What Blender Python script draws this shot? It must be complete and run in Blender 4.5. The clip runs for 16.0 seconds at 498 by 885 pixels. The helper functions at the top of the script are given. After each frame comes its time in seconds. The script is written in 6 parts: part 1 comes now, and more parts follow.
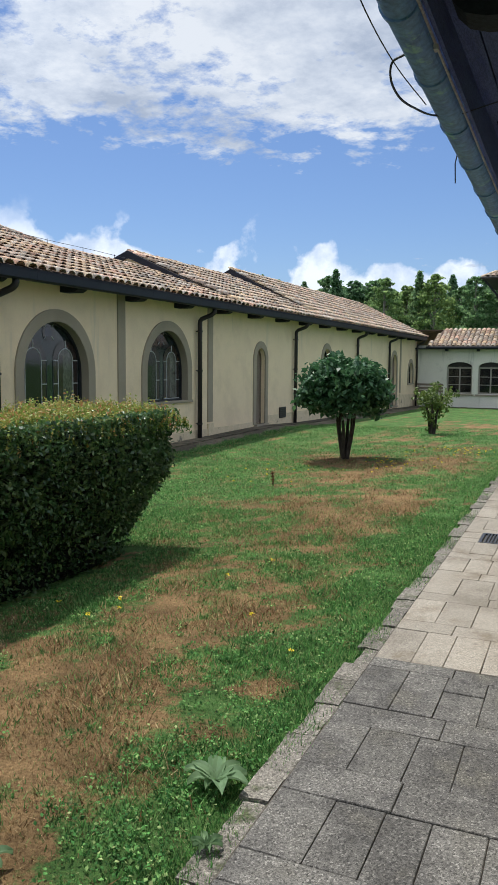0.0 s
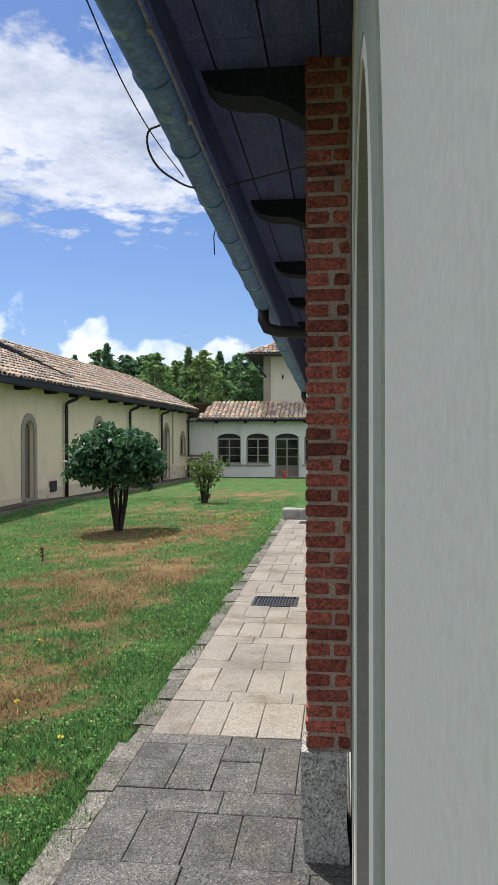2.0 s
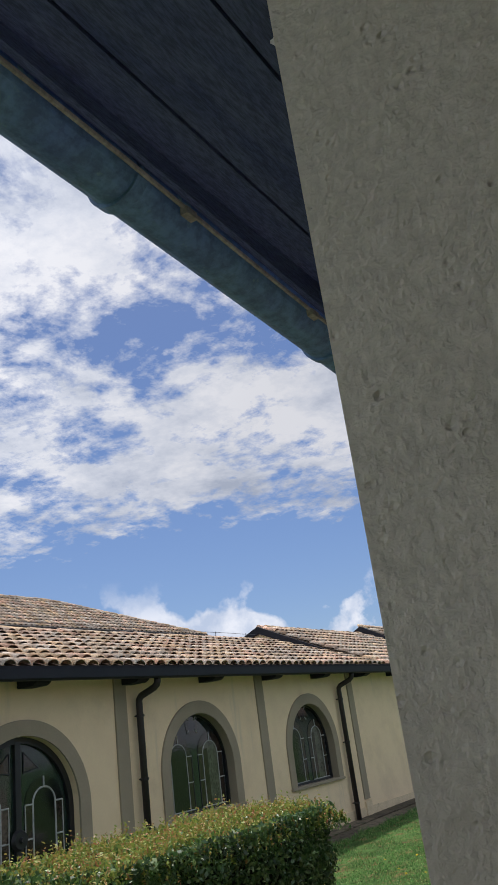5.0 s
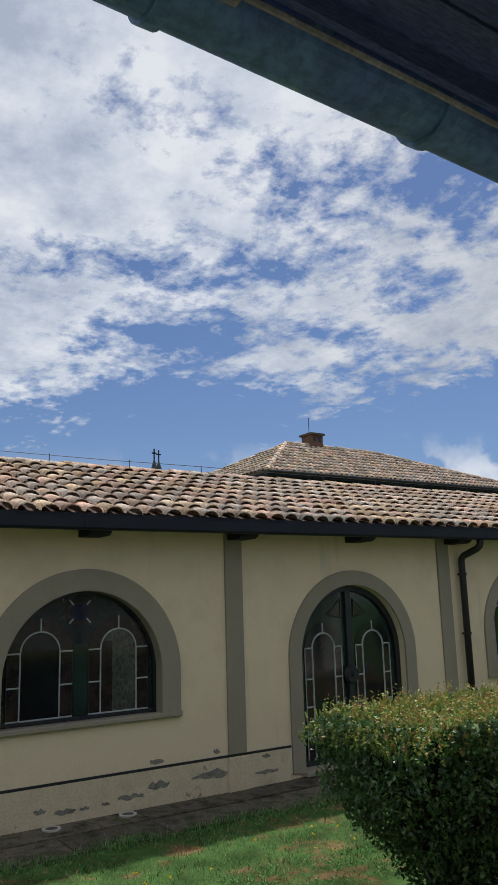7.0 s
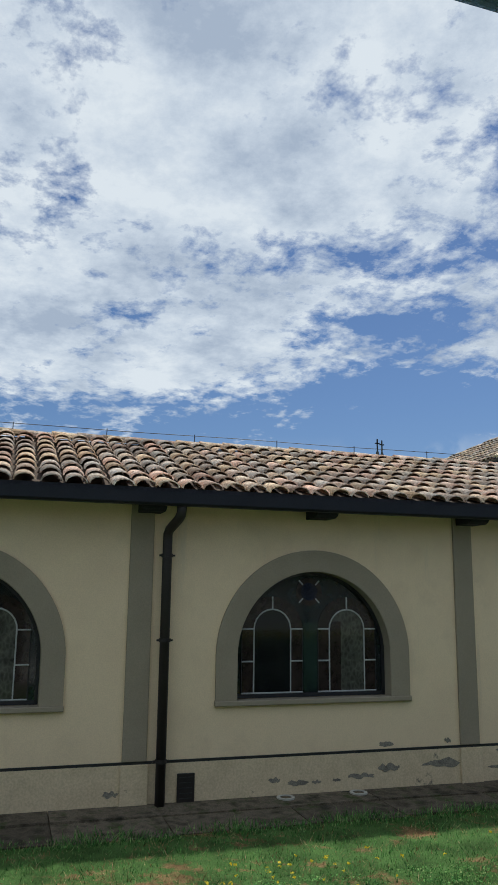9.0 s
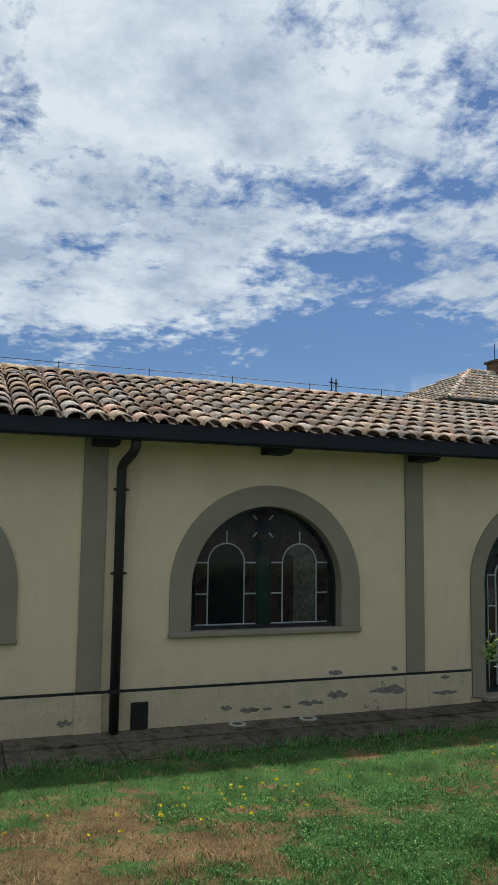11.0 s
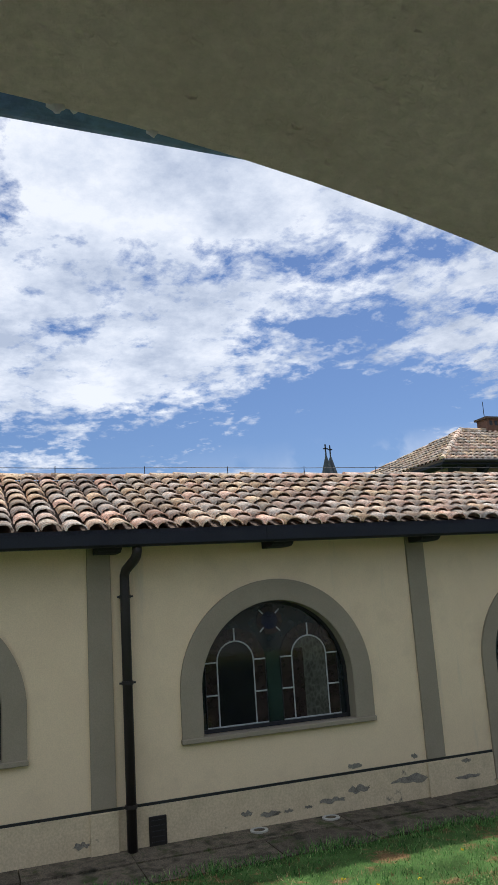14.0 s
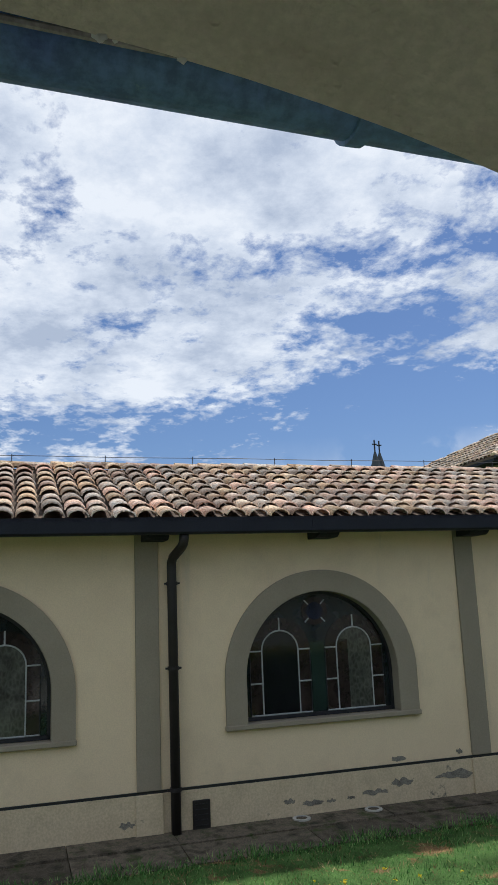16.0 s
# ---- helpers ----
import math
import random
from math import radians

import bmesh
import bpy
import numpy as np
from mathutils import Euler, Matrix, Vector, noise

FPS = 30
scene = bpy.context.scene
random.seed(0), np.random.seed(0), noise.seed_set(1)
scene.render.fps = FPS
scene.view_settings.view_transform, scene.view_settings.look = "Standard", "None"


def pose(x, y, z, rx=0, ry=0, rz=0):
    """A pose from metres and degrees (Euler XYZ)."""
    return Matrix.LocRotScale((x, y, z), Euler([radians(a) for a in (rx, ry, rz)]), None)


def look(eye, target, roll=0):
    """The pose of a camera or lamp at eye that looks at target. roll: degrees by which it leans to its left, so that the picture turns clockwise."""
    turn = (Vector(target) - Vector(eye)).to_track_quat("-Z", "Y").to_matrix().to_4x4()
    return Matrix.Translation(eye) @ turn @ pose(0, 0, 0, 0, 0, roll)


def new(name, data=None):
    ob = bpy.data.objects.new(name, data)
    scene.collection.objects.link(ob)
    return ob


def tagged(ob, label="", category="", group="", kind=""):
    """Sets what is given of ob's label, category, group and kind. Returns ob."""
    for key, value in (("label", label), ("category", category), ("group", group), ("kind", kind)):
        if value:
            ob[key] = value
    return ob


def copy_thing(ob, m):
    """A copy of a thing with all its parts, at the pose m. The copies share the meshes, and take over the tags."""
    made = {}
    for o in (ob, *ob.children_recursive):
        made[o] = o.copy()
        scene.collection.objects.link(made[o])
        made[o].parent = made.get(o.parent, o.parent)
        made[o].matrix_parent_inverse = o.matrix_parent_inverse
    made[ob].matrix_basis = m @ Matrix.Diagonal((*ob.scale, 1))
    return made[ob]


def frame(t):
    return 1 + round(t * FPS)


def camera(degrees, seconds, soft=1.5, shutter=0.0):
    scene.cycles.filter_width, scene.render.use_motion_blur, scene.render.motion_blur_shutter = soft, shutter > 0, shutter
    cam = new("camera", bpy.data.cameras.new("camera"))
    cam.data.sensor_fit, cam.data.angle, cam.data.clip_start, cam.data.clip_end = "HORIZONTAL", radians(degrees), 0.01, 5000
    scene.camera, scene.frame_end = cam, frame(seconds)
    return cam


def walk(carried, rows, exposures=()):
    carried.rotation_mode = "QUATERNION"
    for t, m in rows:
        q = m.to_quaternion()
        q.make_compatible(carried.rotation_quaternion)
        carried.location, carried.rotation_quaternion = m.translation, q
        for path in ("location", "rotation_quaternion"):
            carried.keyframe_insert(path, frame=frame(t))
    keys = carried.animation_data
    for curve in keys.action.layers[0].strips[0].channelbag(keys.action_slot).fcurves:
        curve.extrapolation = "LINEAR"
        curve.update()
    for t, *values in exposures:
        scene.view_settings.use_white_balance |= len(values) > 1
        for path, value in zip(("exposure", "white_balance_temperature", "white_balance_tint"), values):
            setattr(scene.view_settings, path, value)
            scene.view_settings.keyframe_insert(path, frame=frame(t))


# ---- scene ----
cam = camera(35.8, 16.0, soft=1.15)
PATH = [
    (0, (0.153, -0.27, 1.8), (-0.637, 1.555, 1.592), 0.5),
    (0.5, (0.16, -0.254, 1.79), (-0.418, 1.648, 1.577), 0.9),
    (1, (0.147, -0.159, 1.738), (-0.268, 1.787, 1.535), 0.7),
    (1.5, (0.145, -0.144, 1.733), (-0.13, 1.833, 1.596), 0.7),
    (2, (0.164, -0.168, 1.746), (-0.072, 1.817, 1.729), -0.1),
    (2.5, (0.161, -0.204, 1.788), (-0.158, 1.76, 1.99), -1.3),
    (3, (0.162, -0.256, 1.8), (-0.28, 1.646, 2.23), -1.0),
    (3.2, (0.176, -0.252, 1.81), (-0.317, 1.622, 2.308), -0.7),
    (3.7, (0.16, -0.36, 1.85), (-0.441, 1.449, 2.394), -2.6),
    (4.3, (0.2, -0.53, 1.93), (-0.563, 1.182, 2.543), -5.2),
    (4.8, (0.31, -0.63, 2.01), (-0.599, 0.995, 2.686), -7.2),
    (5.3, (0.425, -0.649, 2.071), (-0.608, 0.902, 2.8), -8.6),
    (5.5, (0.442, -0.631, 2.097), (-0.639, 0.881, 2.837), -9.3),
    (6, (0.518, -0.658, 2.084), (-0.716, 0.738, 2.81), -9.6),
    (6.5, (0.499, -0.691, 2.131), (-0.964, 0.557, 2.681), -5.9),
    (7, (0.42, -0.653, 2.266), (-1.21, 0.435, 2.664), -1.7),
    (7.5, (0.446, -0.689, 2.288), (-1.289, 0.205, 2.724), -0.5),
    (8, (0.488, -0.691, 2.268), (-1.327, -0.019, 2.769), 0.2),
    (8.2, (0.506, -0.703, 2.232), (-1.334, -0.096, 2.729), 0.4),
    (10.3, (0.373, -0.705, 2.12), (-1.5, -0.04, 2.351), 0.5),
    (10.5, (0.393, -0.719, 2.125), (-1.476, -0.043, 2.344), 0.6),
    (11, (0.372, -0.695, 2.115), (-1.49, 0.0, 2.34), 0.8),
    (11.5, (0.464, -0.715, 2.109), (-1.355, -0.001, 2.537), 1.7),
    (12, (0.547, -0.732, 2.134), (-1.204, -0.009, 2.776), 1.0),
    (12.5, (0.558, -0.749, 2.205), (-1.212, -0.079, 2.851), -0.7),
    (13, (0.562, -0.75, 2.284), (-1.266, -0.149, 2.83), -2.4),
    (13.5, (0.558, -0.728, 2.386), (-1.285, -0.097, 2.84), -3.8),
    (14, (0.54, -0.742, 2.462), (-1.291, -0.044, 2.861), -3.7),
    (14.5, (0.545, -0.773, 2.469), (-1.287, -0.073, 2.862), -2.6),
    (15, (0.573, -0.775, 2.405), (-1.275, -0.13, 2.816), -2.1),
    (15.5, (0.598, -0.757, 2.396), (-1.264, -0.152, 2.803), -2.1),
    (16, (0.586, -0.742, 2.389), (-1.287, -0.163, 2.782), -2.3),
]
CLOUD_SEED = 3.7
EXPOSURES = [(0.0, 0.32, 6200, 9), (1.0, 0.40, 6200, 10), (1.5, 0.46, 6200, 12), (2.3, 0.46, 6200, 13), (3.2, 0.32, 6300, 13), (5.5, 0.06, 6500, 13), (6.0, 0.06, 6500, 13), (7.0, -0.18, 6350, 10), (11.0, -0.18, 6100, 4), (12.5, 0.00, 6200, 10), (14.0, 0.10, 6200, 11), (16.0, 0.00, 6150, 9)]
walk(cam, [(t, look(eye, target, roll)) for t, eye, target, roll in PATH], EXPOSURES)

# ---------------------------------------------------------------- world, sun
TO_SUN = Vector((-0.37, 0.42, 1.20)).normalized()
world = bpy.data.worlds.new("world")
scene.world = world
world.use_nodes = True
wt = world.node_tree
for n in list(wt.nodes):
    wt.nodes.remove(n)


def node(tree, kind, **values):
    n = tree.nodes.new(kind)
    for k, v in values.items():
        if k.startswith("i_"):
            n.inputs[int(k[2:])].default_value = v
        elif k == "op":
            n.operation = v
        elif k == "blend":
            n.data_type, n.blend_type = "RGBA", v
    return n


def ramp(tree, src, stops):
    r = tree.nodes.new("ShaderNodeValToRGB")
    e = r.color_ramp.elements
    while len(e) < len(stops):
        e.new(0.5)
    for el, (p, c) in zip(e, stops):
        el.position = p
        el.color = (*c, 1) if len(c) == 3 else c
    tree.links.new(src, r.inputs[0])
    return r.outputs[0]


def grey(v):
    return (v, v, v)


def math_node(tree, op, a, b=None):
    n = tree.nodes.new("ShaderNodeMath")
    n.operation = op
    for k, v in enumerate((a, b)):
        if v is None:
            continue
        if isinstance(v, (int, float)):
            n.inputs[k].default_value = v
        else:
            tree.links.new(v, n.inputs[k])
    return n.outputs[0]


def noise_node(tree, vec, scale, detail=6, rough=0.55, distort=0.0):
    n = tree.nodes.new("ShaderNodeTexNoise")
    n.inputs["Scale"].default_value = scale
    n.inputs["Detail"].default_value = detail
    n.inputs["Roughness"].default_value = rough
    n.inputs["Distortion"].default_value = distort
    if vec is not None:
        tree.links.new(vec, n.inputs["Vector"])
    return n.outputs["Fac"]


def mix_col(tree, fac, a, b, blend="MIX"):
    n = tree.nodes.new("ShaderNodeMix")
    n.data_type, n.blend_type = "RGBA", blend
    for sock, v in ((n.inputs[0], fac), (n.inputs[6], a), (n.inputs[7], b)):
        if isinstance(v, (int, float)):
            sock.default_value = v
        elif isinstance(v, tuple):
            sock.default_value = (*v, 1)
        else:
            tree.links.new(v, sock)
    return n.outputs[2]


sky = wt.nodes.new("ShaderNodeTexSky")
sky.sky_type = "NISHITA"
sky.sun_disc = False
sky.sun_elevation = math.asin(TO_SUN.z)
sky.sun_rotation = math.atan2(TO_SUN.x, TO_SUN.y)
sky.air_density, sky.dust_density, sky.ozone_density = 1.0, 0.6, 1.4
co = wt.nodes.new("ShaderNodeTexCoord")
sep = wt.nodes.new("ShaderNodeSeparateXYZ")
wt.links.new(co.outputs["Generated"], sep.inputs[0])
up = math_node(wt, "MAXIMUM", sep.outputs[2], 0.0)
lift = math_node(wt, "ADD", up, 0.16)
flat = wt.nodes.new("ShaderNodeCombineXYZ")
wt.links.new(math_node(wt, "DIVIDE", sep.outputs[0], lift), flat.inputs[0])
wt.links.new(math_node(wt, "DIVIDE", sep.outputs[1], lift), flat.inputs[1])
flat.inputs[2].default_value = CLOUD_SEED
big = noise_node(wt, flat.outputs[0], 0.9, 3, 0.5)
mid = noise_node(wt, flat.outputs[0], 5.0, 9, 0.64, 0.2)
fine_c = noise_node(wt, flat.outputs[0], 17.0, 5, 0.65)
dens = math_node(wt, "ADD", math_node(wt, "MULTIPLY", big, 0.55), math_node(wt, "ADD", math_node(wt, "MULTIPLY", mid, 0.70), math_node(wt, "MULTIPLY", fine_c, 0.30)))
# a clear belt low over the roofs, broken cloud above it and small heaps along the horizon
belt = ramp(wt, up, [(0.0, grey(0.40)), (0.09, grey(0.36)), (0.145, grey(0.34)), (0.175, grey(0.34)), (0.23, grey(0.42)), (0.32, grey(0.57)), (0.55, grey(0.585)), (0.80, grey(0.58))])
north = math_node(wt, "MULTIPLY", ramp(wt, sep.outputs[1], [(0.58, grey(0)), (0.82, grey(1))]), ramp(wt, up, [(0.40, grey(0)), (0.46, grey(0.19))]))
south = math_node(wt, "MULTIPLY", ramp(wt, sep.outputs[1], [(0.26, grey(0.16)), (0.46, grey(0.0))]), ramp(wt, up, [(0.28, grey(1.0)), (0.42, grey(0.15))]))
rift = math_node(wt, "MULTIPLY", ramp(wt, sep.outputs[1], [(0.34, grey(0.0)), (0.44, grey(0.12)), (0.58, grey(0.0))]), ramp(wt, up, [(0.33, grey(1.0)), (0.45, grey(0.0))]))
bank = math_node(wt, "MULTIPLY", ramp(wt, sep.outputs[1], [(0.64, grey(0)), (0.78, grey(0.06))]), ramp(wt, up, [(0.215, grey(0.0)), (0.25, grey(1.0)), (0.40, grey(1.0)), (0.48, grey(0.0))]))
dens = math_node(wt, "ADD", dens, bank)
cover = ramp(wt, math_node(wt, "ADD", math_node(wt, "ADD", math_node(wt, "SUBTRACT", math_node(wt, "SUBTRACT", dens, rift), north), south), math_node(wt, "SUBTRACT", belt, 0.5)), [(0.765, grey(0.0)), (0.885, grey(1.0))])
shade = ramp(wt, noise_node(wt, flat.outputs[0], 3.4, 9, 0.66), [(0.34, (0.47, 0.53, 0.64)), (0.49, (0.72, 0.765, 0.84)), (0.60, (0.90, 0.92, 0.95))])
# clouds toward +y are dulled to suit the higher exposure of those views
shade = mix_col(wt, 1.0, shade, ramp(wt, sep.outputs[1], [(0.50, grey(1.0)), (0.80, grey(0.76))]), "MULTIPLY")
blue = mix_col(wt, 1.0, sky.outputs[0], (0.059, 0.068, 0.085), "MULTIPLY")
# rounded heaps of cloud low over the woods, in the sky's own directions
heap = math_node(wt, "ADD", math_node(wt, "MULTIPLY", noise_node(wt, co.outputs["Generated"], 7.5, 2, 0.5), 0.75), math_node(wt, "MULTIPLY", noise_node(wt, co.outputs["Generated"], 26.0, 5, 0.55), 0.24))
heap = math_node(wt, "ADD", heap, ramp(wt, up, [(0.0, grey(0.10)), (0.115, grey(0.10)), (0.15, grey(0.02)), (0.19, grey(0.0))]))
heap_cover = math_node(wt, "MULTIPLY", ramp(wt, heap, [(0.545, grey(0.0)), (0.580, grey(1.0))]), ramp(wt, up, [(0.05, grey(0.7)), (0.11, grey(1.0)), (0.15, grey(0.9)), (0.20, grey(0.0))]))
heap_cover = math_node(wt, "MULTIPLY", heap_cover, ramp(wt, sep.outputs[1], [(0.35, grey(0.15)), (0.62, grey(1.0))]))
heap_shade = ramp(wt, noise_node(wt, co.outputs["Generated"], 22.0, 6, 0.6), [(0.36, (0.52, 0.60, 0.74)), (0.60, (0.86, 0.89, 0.94))])
blue = mix_col(wt, math_node(wt, "MULTIPLY", heap_cover, 0.9), blue, heap_shade)
bg = wt.nodes.new("ShaderNodeBackground")
wt.links.new(mix_col(wt, math_node(wt, "MULTIPLY", cover, 0.94), blue, shade), bg.inputs[0])
bg.inputs[1].default_value = 1.0
wo = wt.nodes.new("ShaderNodeOutputWorld")
wt.links.new(bg.outputs[0], wo.inputs[0])

sun = new("sun", bpy.data.lights.new("sun", "SUN"))
sun.data.energy = 3.8
sun.data.angle = radians(1.5)
sun.data.color = (1.0, 0.95, 0.87)
sun.matrix_world = look(TO_SUN * 30, (0, 0, 0))


# ---------------------------------------------------------------- materials
def material(name):
    m = bpy.data.materials.new(name)
    m.use_nodes = True
    return m, m.node_tree, m.node_tree.nodes["Principled BSDF"]


def place(tree, stretch=None):
    g = tree.nodes.new("ShaderNodeNewGeometry").outputs["Position"]
    if stretch:
        mp = tree.nodes.new("ShaderNodeMapping")
        mp.inputs["Scale"].default_value = stretch
        tree.links.new(g, mp.inputs["Vector"])
        return mp.outputs[0]
    return g


def luck(tree):
    """A number from 0 to 1 for each piece, whether an object or an island of a joined mesh."""
    a = tree.nodes.new("ShaderNodeObjectInfo").outputs["Random"]
    b = tree.nodes.new("ShaderNodeNewGeometry").outputs["Random Per Island"]
    return math_node(tree, "FRACT", math_node(tree, "ADD", a, b))


def surface(name, cols, scale=1.5, fine=45.0, rough=0.85, bump=0.15, dist=0.01, grain=0.35, vary=0.0, metal=0.0, stretch=None, spec=0.3, stain=None, speck=None, streak=None, tones=None):
    """Colour from a slow noise through cols, grain from a fast one, and for pieces a lighter or darker tone each."""
    m, t, b = material(name)
    p = place(t, stretch)
    slow = noise_node(t, p, scale, 6, 0.6)
    quick = noise_node(t, p, fine, 5, 0.65)
    n = len(cols)
    c = ramp(t, slow, [(0.32 + 0.36 * k / max(1, n - 1), col) for k, col in enumerate(cols)])
    c = mix_col(t, 1.0, c, ramp(t, quick, [(0.38, grey(1.0 - grain)), (0.62, grey(1.0 + grain * 0.6))]), "MULTIPLY")
    if vary:
        c = mix_col(t, 1.0, c, ramp(t, luck(t), [(0.0, grey(1.0 - vary)), (1.0, grey(1.0 + vary))]), "MULTIPLY")
    if stain:
        col, lo, hi, sc = stain
        f = ramp(t, noise_node(t, p, sc, 8, 0.7), [(lo, grey(0.0)), (hi, grey(1.0))])
        c = mix_col(t, f, c, col)
    if streak:
        col, lo, hi, sc = streak
        f = ramp(t, noise_node(t, place(t, (1.0, 1.0, 0.10)), sc, 7, 0.65), [(lo, grey(0.0)), (hi, grey(1.0))])
        c = mix_col(t, f, c, col)
    if speck:
        sc, lo, hi = speck
        v = t.nodes.new("ShaderNodeTexVoronoi")
        v.inputs["Scale"].default_value = sc
        t.links.new(p, v.inputs["Vector"])
        c = mix_col(t, 1.0, c, ramp(t, v.outputs["Color"], [(0.12, grey(lo)), (0.45, grey(1.0)), (0.72, grey(1.05)), (0.90, grey(hi))]), "MULTIPLY")
    if tones:
        f = math_node(t, "FRACT", math_node(t, "MULTIPLY", luck(t), 7.13))
        c = mix_col(t, 1.0, c, ramp(t, f, [(k / (len(tones) - 1), q) for k, q in enumerate(tones)]), "MULTIPLY")
    t.links.new(c, b.inputs["Base Color"])
    b.inputs["Roughness"].default_value = rough
    b.inputs["Metallic"].default_value = metal
    b.inputs["Specular IOR Level"].default_value = spec
    bu = t.nodes.new("ShaderNodeBump")
    bu.inputs["Strength"].default_value = bump
    bu.inputs["Distance"].default_value = dist
    t.links.new(math_node(t, "ADD", quick, math_node(t, "MULTIPLY", slow, 0.5)), bu.inputs["Height"])
    t.links.new(bu.outputs[0], b.inputs["Normal"])
    return m


plaster_cream = surface("cream_plaster", [(0.71, 0.575, 0.39), (0.785, 0.64, 0.435), (0.75, 0.605, 0.41)], 0.9, 60, 0.92, 0.12, grain=0.06, stain=((0.62, 0.50, 0.34), 0.55, 0.80, 0.7), streak=((0.52, 0.47, 0.36), 0.60, 0.82, 2.6))
plaster_plinth = surface("plinth_plaster", [(0.58, 0.475, 0.315), (0.66, 0.55, 0.375), (0.50, 0.415, 0.275)], 1.6, 40, 0.95, 0.25, grain=0.12, stain=((0.13, 0.125, 0.11), 0.61, 0.66, 1.5))
stone_trim = surface("grey_trim_plaster", [(0.285, 0.248, 0.185), (0.335, 0.292, 0.22)], 1.2, 70, 0.9, 0.12, grain=0.08)
trim_dark = surface("green_grey_paint", [(0.37, 0.39, 0.32), (0.43, 0.45, 0.375)], 2.0, 60, 0.9, 0.15, grain=0.10)
plaster_white = surface("white_plaster", [(0.88, 0.855, 0.76), (0.91, 0.885, 0.79)], 1.4, 90, 0.92, 0.14, grain=0.05, stain=((0.80, 0.775, 0.68), 0.60, 0.85, 2.0))
plaster_rough = surface("rough_plaster", [(0.79, 0.715, 0.65), (0.85, 0.770, 0.705)], 3.0, 120, 0.95, 0.7, 0.006, grain=0.10, stain=((0.62, 0.545, 0.48), 0.50, 0.74, 6.0))
def pitted(m, scale, depth):
    """Small pits and crumbs on top of a material's relief."""
    t = m.node_tree
    v = t.nodes.new("ShaderNodeTexVoronoi")
    v.inputs["Scale"].default_value = scale
    t.links.new(place(t), v.inputs["Vector"])
    gate = ramp(t, noise_node(t, place(t), scale * 0.4, 3), [(0.54, grey(0.0)), (0.70, grey(1.0))])
    pit = math_node(t, "MULTIPLY", ramp(t, v.outputs["Distance"], [(0.0, grey(1.0)), (0.42, grey(0.0))]), gate)
    bu = t.nodes.new("ShaderNodeBump")
    bu.inputs["Strength"].default_value = 0.9
    bu.inputs["Distance"].default_value = depth
    b = t.nodes["Principled BSDF"]
    t.links.new(b.inputs["Normal"].links[0].from_socket, bu.inputs["Normal"])
    t.links.new(pit, bu.inputs["Height"])
    t.links.new(bu.outputs[0], b.inputs["Normal"])


pitted(plaster_rough, 120.0, -0.0030)
far_white = surface("pale_plaster", [(0.70, 0.68, 0.59), (0.77, 0.75, 0.66)], 0.6, 20, 0.92, 0.1, grain=0.06, stain=((0.42, 0.41, 0.37), 0.60, 0.75, 0.8), streak=((0.36, 0.35, 0.31), 0.56, 0.74, 3.0))
tower_cream = surface("tower_plaster", [(0.60, 0.55, 0.42), (0.66, 0.61, 0.48)], 0.6, 20, 0.92, 0.1, grain=0.05)
terracotta = surface("weathered_terracotta", [(0.66, 0.53, 0.42), (0.55, 0.39, 0.29), (0.74, 0.64, 0.53), (0.47, 0.36, 0.28)], 6.0, 38, 0.92, 0.5, 0.010, grain=0.42, vary=0.36, stain=((0.13, 0.115, 0.09), 0.57, 0.68, 9.0), tones=[(1.16, 0.92, 0.84), (1.0, 1.0, 1.0), (0.86, 0.92, 0.96), (1.14, 1.03, 0.82), (0.74, 0.72, 0.72)])
# terracotta darkened so its colour stands for shade between the tiles
terracotta_shaded = surface("shaded_terracotta", [(0.10, 0.075, 0.06), (0.14, 0.10, 0.075)], 3.0, 30, 0.95, 0.4, grain=0.3)
gutter_dark = surface("dark_painted_metal", [(0.009, 0.012, 0.020), (0.014, 0.018, 0.027)], 3.0, 50, 0.55, 0.1, grain=0.2, spec=0.3)
pipe_brown = surface("brown_painted_pipe", [(0.020, 0.017, 0.017), (0.030, 0.026, 0.025)], 3.0, 50, 0.5, 0.1, grain=0.15, spec=0.4)
patina = surface("green_patina_copper", [(0.105, 0.195, 0.41), (0.13, 0.245, 0.42), (0.09, 0.155, 0.40)], 2.2, 30, 0.58, 0.25, grain=0.3, spec=0.5, stain=((0.23, 0.41, 0.38), 0.60, 0.68, 6.0))
zinc = surface("dull_zinc_strip", [(0.44, 0.40, 0.39), (0.28, 0.25, 0.245)], 6, 60, 0.6, 0.2, grain=0.25)
dark_wood = surface("dark_stained_boards", [(0.075, 0.096, 0.22), (0.092, 0.115, 0.235), (0.062, 0.080, 0.20)], 2.0, 40, 0.8, 0.3, grain=0.35, stretch=(6.0, 0.8, 6.0), vary=0.15)
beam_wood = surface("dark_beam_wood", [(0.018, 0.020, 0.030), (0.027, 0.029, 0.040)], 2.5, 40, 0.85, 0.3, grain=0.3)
brown_wood = surface("weathered_brown_wood", [(0.17, 0.135, 0.10), (0.23, 0.19, 0.15)], 3.0, 50, 0.8, 0.3, grain=0.3, stretch=(4.0, 4.0, 0.5))
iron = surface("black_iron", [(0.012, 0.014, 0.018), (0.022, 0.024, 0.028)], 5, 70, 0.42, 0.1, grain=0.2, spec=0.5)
lead = surface("pale_lead_came", [(0.34, 0.36, 0.36), (0.44, 0.46, 0.46)], 5, 60, 0.6, 0.1, grain=0.15)
